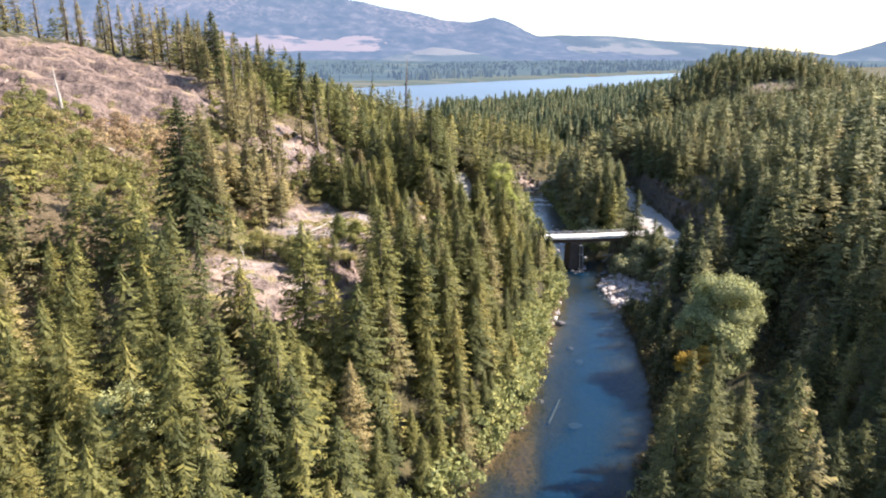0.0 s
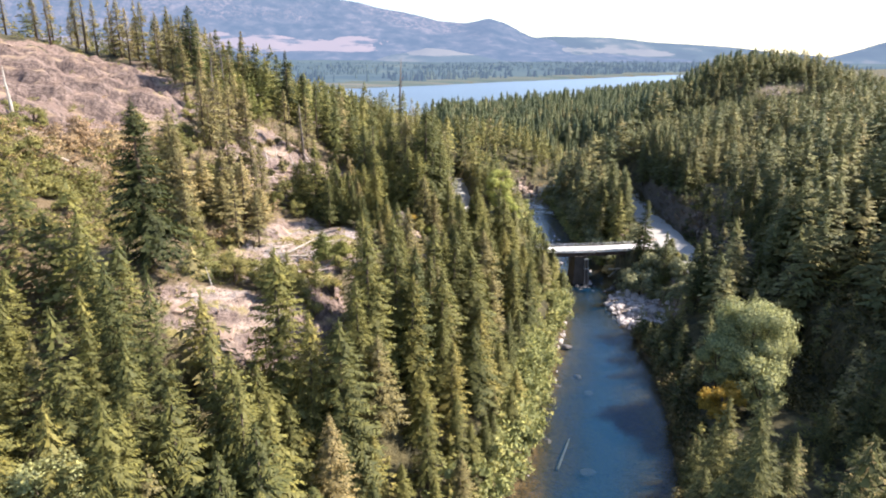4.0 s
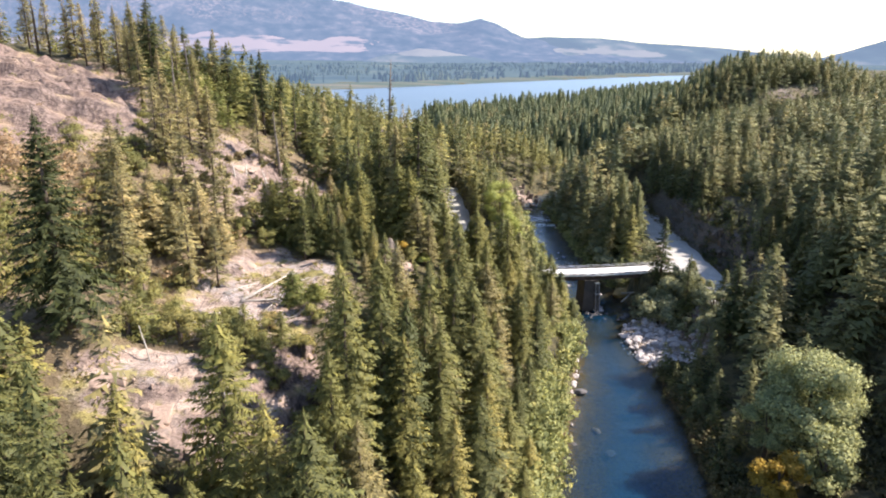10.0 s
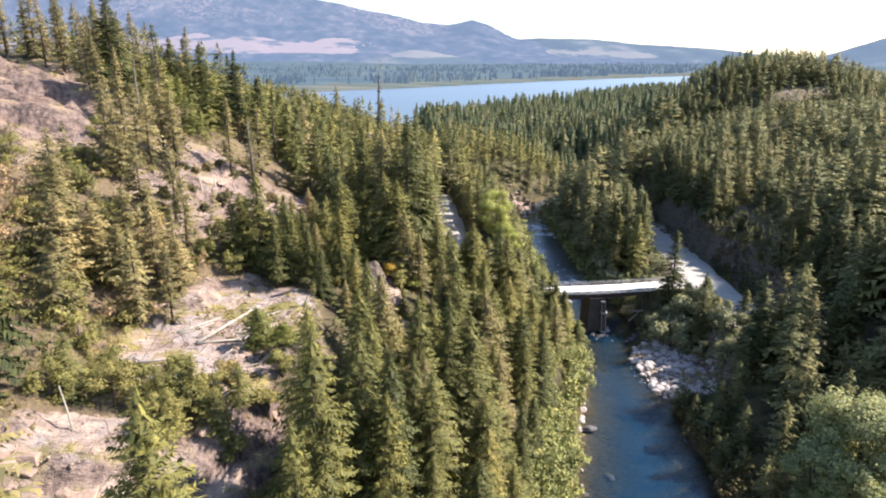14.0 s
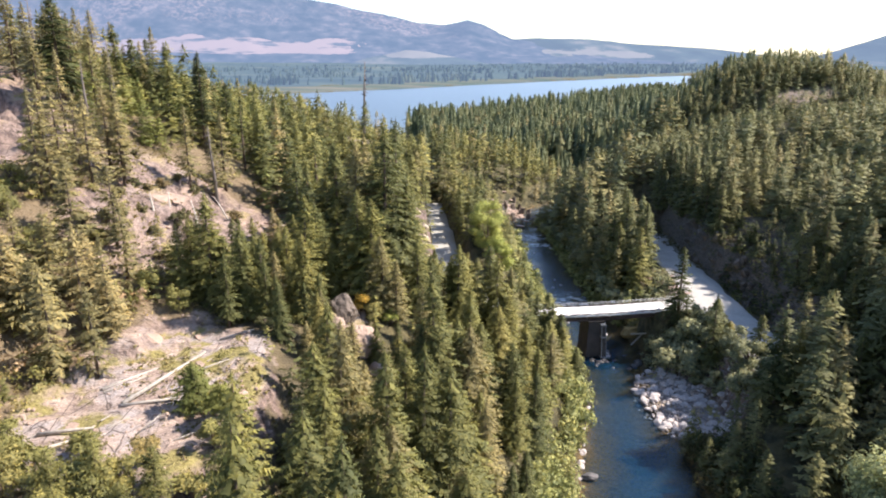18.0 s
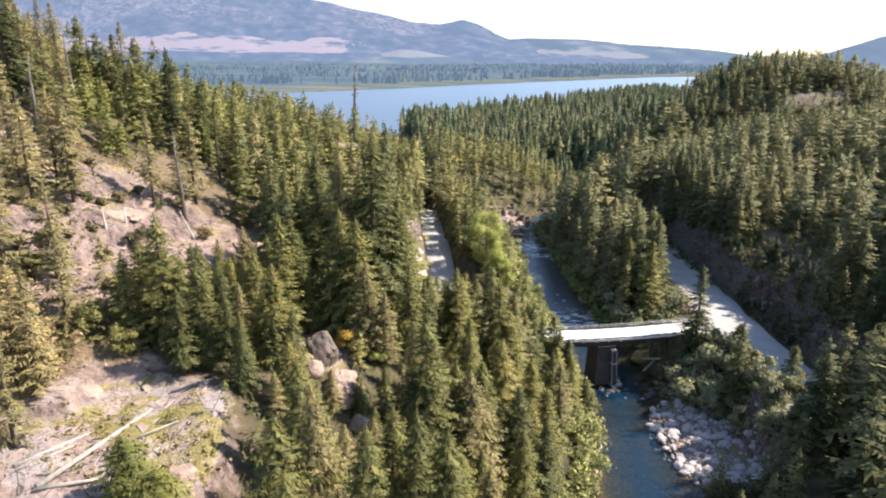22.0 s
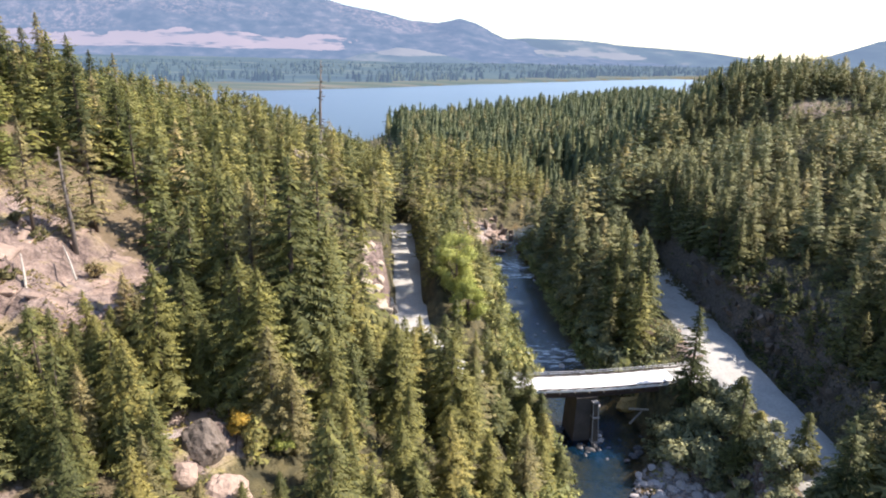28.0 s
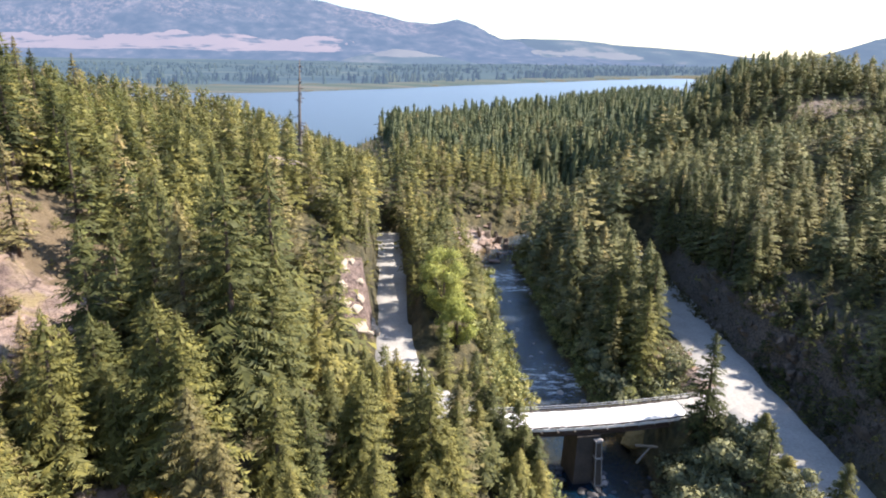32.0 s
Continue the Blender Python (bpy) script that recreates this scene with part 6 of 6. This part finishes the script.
def bent(x0, x1, y0, y1, z0, z1, n=16):
    """A long bar that follows the bridge's curve."""
    bm = bmesh.new()
    rows = []
    for i in range(n + 1):
        x = x0 + (x1 - x0) * i / n
        rows.append([bm.verts.new((x, y + bow(x), z)) for y, z in ((y0, z0), (y1, z0), (y1, z1), (y0, z1))])
    for a, b in zip(rows, rows[1:]):
        for k in range(4):
            bm.faces.new((a[k], b[k], b[(k + 1) % 4], a[(k + 1) % 4]))
    bm.faces.new(rows[0])
    bm.faces.new(rows[-1][::-1])
    bmesh.ops.recalc_face_normals(bm, faces=bm.faces[:])
    return bm


def bridge():
    b = thing("bridge", "narrow pale-decked single-lane bridge on a stained pier", "bridge", pose(40.0, 180.75, 0, 0, 0, 7.0))
    x0, x1 = -15.8, 17.2
    part("deck", mesh_bm("deck", bent(x0, x1, -2.45, 2.45, 8.86, 9.2), M_DECK), b, "sunlit pale concrete deck")
    for y in (-1.75, 1.75):
        part("girder", mesh_bm("girder", bent(x0 + 0.3, x1 - 0.3, y - 0.18, y + 0.18, 7.85, 8.856), M_STEEL), b, "rusty steel girder")
        for dz in (7.85, 8.74):
            part("girder_flange", mesh_bm("girder_flange", bent(x0 + 0.3, x1 - 0.3, y - 0.34, y + 0.34, dz - 0.07, dz), M_STEEL), b)
    beam = mesh_bm("cross_beam", box(-0.13, 0.13, -2.75, 2.75, 8.58, 8.84, 0.01), M_TIMBER)
    curb = mesh_bm("curb", box(-1.12, 1.12, -0.11, 0.11, 9.29, 9.43, 0.02), M_TIMBER)
    block = mesh_bm("curb_block", box(-0.2, 0.2, -0.1, 0.1, 9.204, 9.29), M_TIMBER)
    post = mesh_bm("rail_post", box(-0.07, 0.07, -0.07, 0.07, 9.1, 10.0, 0.01), M_TIMBER)
    n = 14
    for i in range(n):
        x = x0 + 1.2 + i * (x1 - x0 - 2.4) / (n - 1)
        part("cross_beam", beam, b, "", pose(x, bow(x), 0))
        for y in (-2.28 + bow(x), 2.28 + bow(x)):
            part("curb", curb, b, "", pose(x, y, 0))
            part("curb_block", block, b, "", pose(x, y, 0))
        part("rail_post", post, b, "", pose(x, 2.56 + bow(x), 0))
    for z in (9.6, 9.9):
        part("guard_rail", mesh_bm("guard_rail", bent(x0, x1, 2.44, 2.5, z, z + 0.07), M_RAIL), b, "grey steel guard rail")
    # pier: a dark tapered body and a pale buttress at its downstream corner
    bm = box(-1.6, 1.6, -2.2, 2.4, -1.5, 7.6, 0.06)
    for v in bm.verts:
        u = (7.6 - v.co.z) / 9.1
        v.co.x *= 1 + 0.22 * u
        v.co.y *= 1 + 0.12 * u
    pier = part("pier", mesh_bm("pier", bm, M_PIER), b, "dark stained concrete pier", pose(-3.0, -0.9, 0))
    part("pier_cap", mesh_bm("pier_cap", box(-1.8, 1.8, -2.5, 2.6, 7.6, 7.84, 0.03), M_PIER), pier)
    bm = box(0.85, 1.65, -3.0, -2.25, -1.4, 6.9, 0.04)
    for v in bm.verts:
        u = (6.9 - v.co.z) / 8.3
        v.co.x += 0.42 * u * (0.35 if v.co.x < 1.3 else 1.0)
        v.co.y -= 0.55 * u
    part("buttress", mesh_bm("buttress", bm, M_PIER), pier, "dark tapered buttress")
    for x, lean in ((0.85, 0.15), (1.65, 0.42)):
        bm = box(x - 0.07, x + 0.07, -3.05, -2.93, -1.4, 6.9, 0.01)
        for v in bm.verts:
            u = (6.9 - v.co.z) / 8.3
            v.co.x += lean * u
            v.co.y -= 0.55 * u
        part("edge_strip", mesh_bm("edge_strip", bm, M_CAP), pier, "white concrete edge strip")
    for z, s in ((6.9, 0.0), (4.4, 0.16), (0.15, 0.4)):
        part("band", mesh_bm("band", box(0.75 + s * 0.3, 1.78 + s, -3.12 - s * 1.3, -2.2, z, z + 0.28, 0.03), M_CAP), pier, "white concrete band")
    for x, sgn in ((x0 - 0.2, 1), (x1 + 0.2, -1)):
        part("abutment", mesh_bm("abutment", box(x - 1.3, x + 1.3, -2.9, 2.9, 3.5, 7.84, 0.05), M_PIER), b, "concrete abutment")
    return b


bridge()
for i in range(14):
    a = rng.uniform(0, 6.28)
    xx, yy = 37.2 + 3.2 * math.cos(a), 178.6 + 3.4 * math.sin(a)
    ob = new("boulder", (STONES if i % 4 == 0 else DARK_STONES)[i % 4])
    s = float(rng.uniform(0.7, 1.4))
    ob.matrix_basis = pose(xx, yy, 0.05, 0, 0, float(rng.uniform(0, 360))) @ Matrix.Diagonal((s, s, s, 1))
    tagged(ob, "boulder at the foot of the bridge pier", "boulder", "pier boulders")
for i in range(18):
    x, y = float(rng.uniform(-1.5, 4.6)), float(rng.uniform(219, 262))
    plant("conifer", *KINDS[i % 5], "small fir above the road cut", x, y, float(rng.uniform(0.22, 0.42)), float(rng.uniform(0, 360)), "forest firs", "tree", 0.3, 1.15)
M_OCHRE = plain("ochre rock", (0.2, 0.13, 0.05), (0.42, 0.29, 0.11), 0.5, bumpy=0.6, dist=0.15)
boulder("ochre rock ledge under the bridge", 47.6, 186.2, 1.2, 2.6, 1.8, 1.6, M_OCHRE, 61, 25, detail=4)
boulder("ochre rock ledge under the bridge", 50.6, 187.6, 2.2, 2.0, 1.7, 1.7, M_OCHRE, 62, 70)
for i in range(26):
    xx, yy = float(rng.uniform(35.5, 49.0)), float(rng.normal(173.5, 2.2))
    ob = new("boulder", DARK_STONES[i % 4])
    s = 0.5 + 1.0 * float(rng.random()) ** 1.5
    ob.matrix_basis = pose(xx, yy, 0.02, 0, 0, float(rng.uniform(0, 360))) @ Matrix.Diagonal((s, s, s * 0.8, 1))
    tagged(ob, "dark wet boulder in the shallows below the bridge", "boulder", "shallows boulders")
log("bleached driftwood log below the bridge", (46.5, 183.0, 2.3), (51.5, 178.2, 4.6), 0.18)
log("bleached driftwood log below the bridge", (45.8, 180.2, 1.2), (50.4, 183.6, 3.4), 0.15)
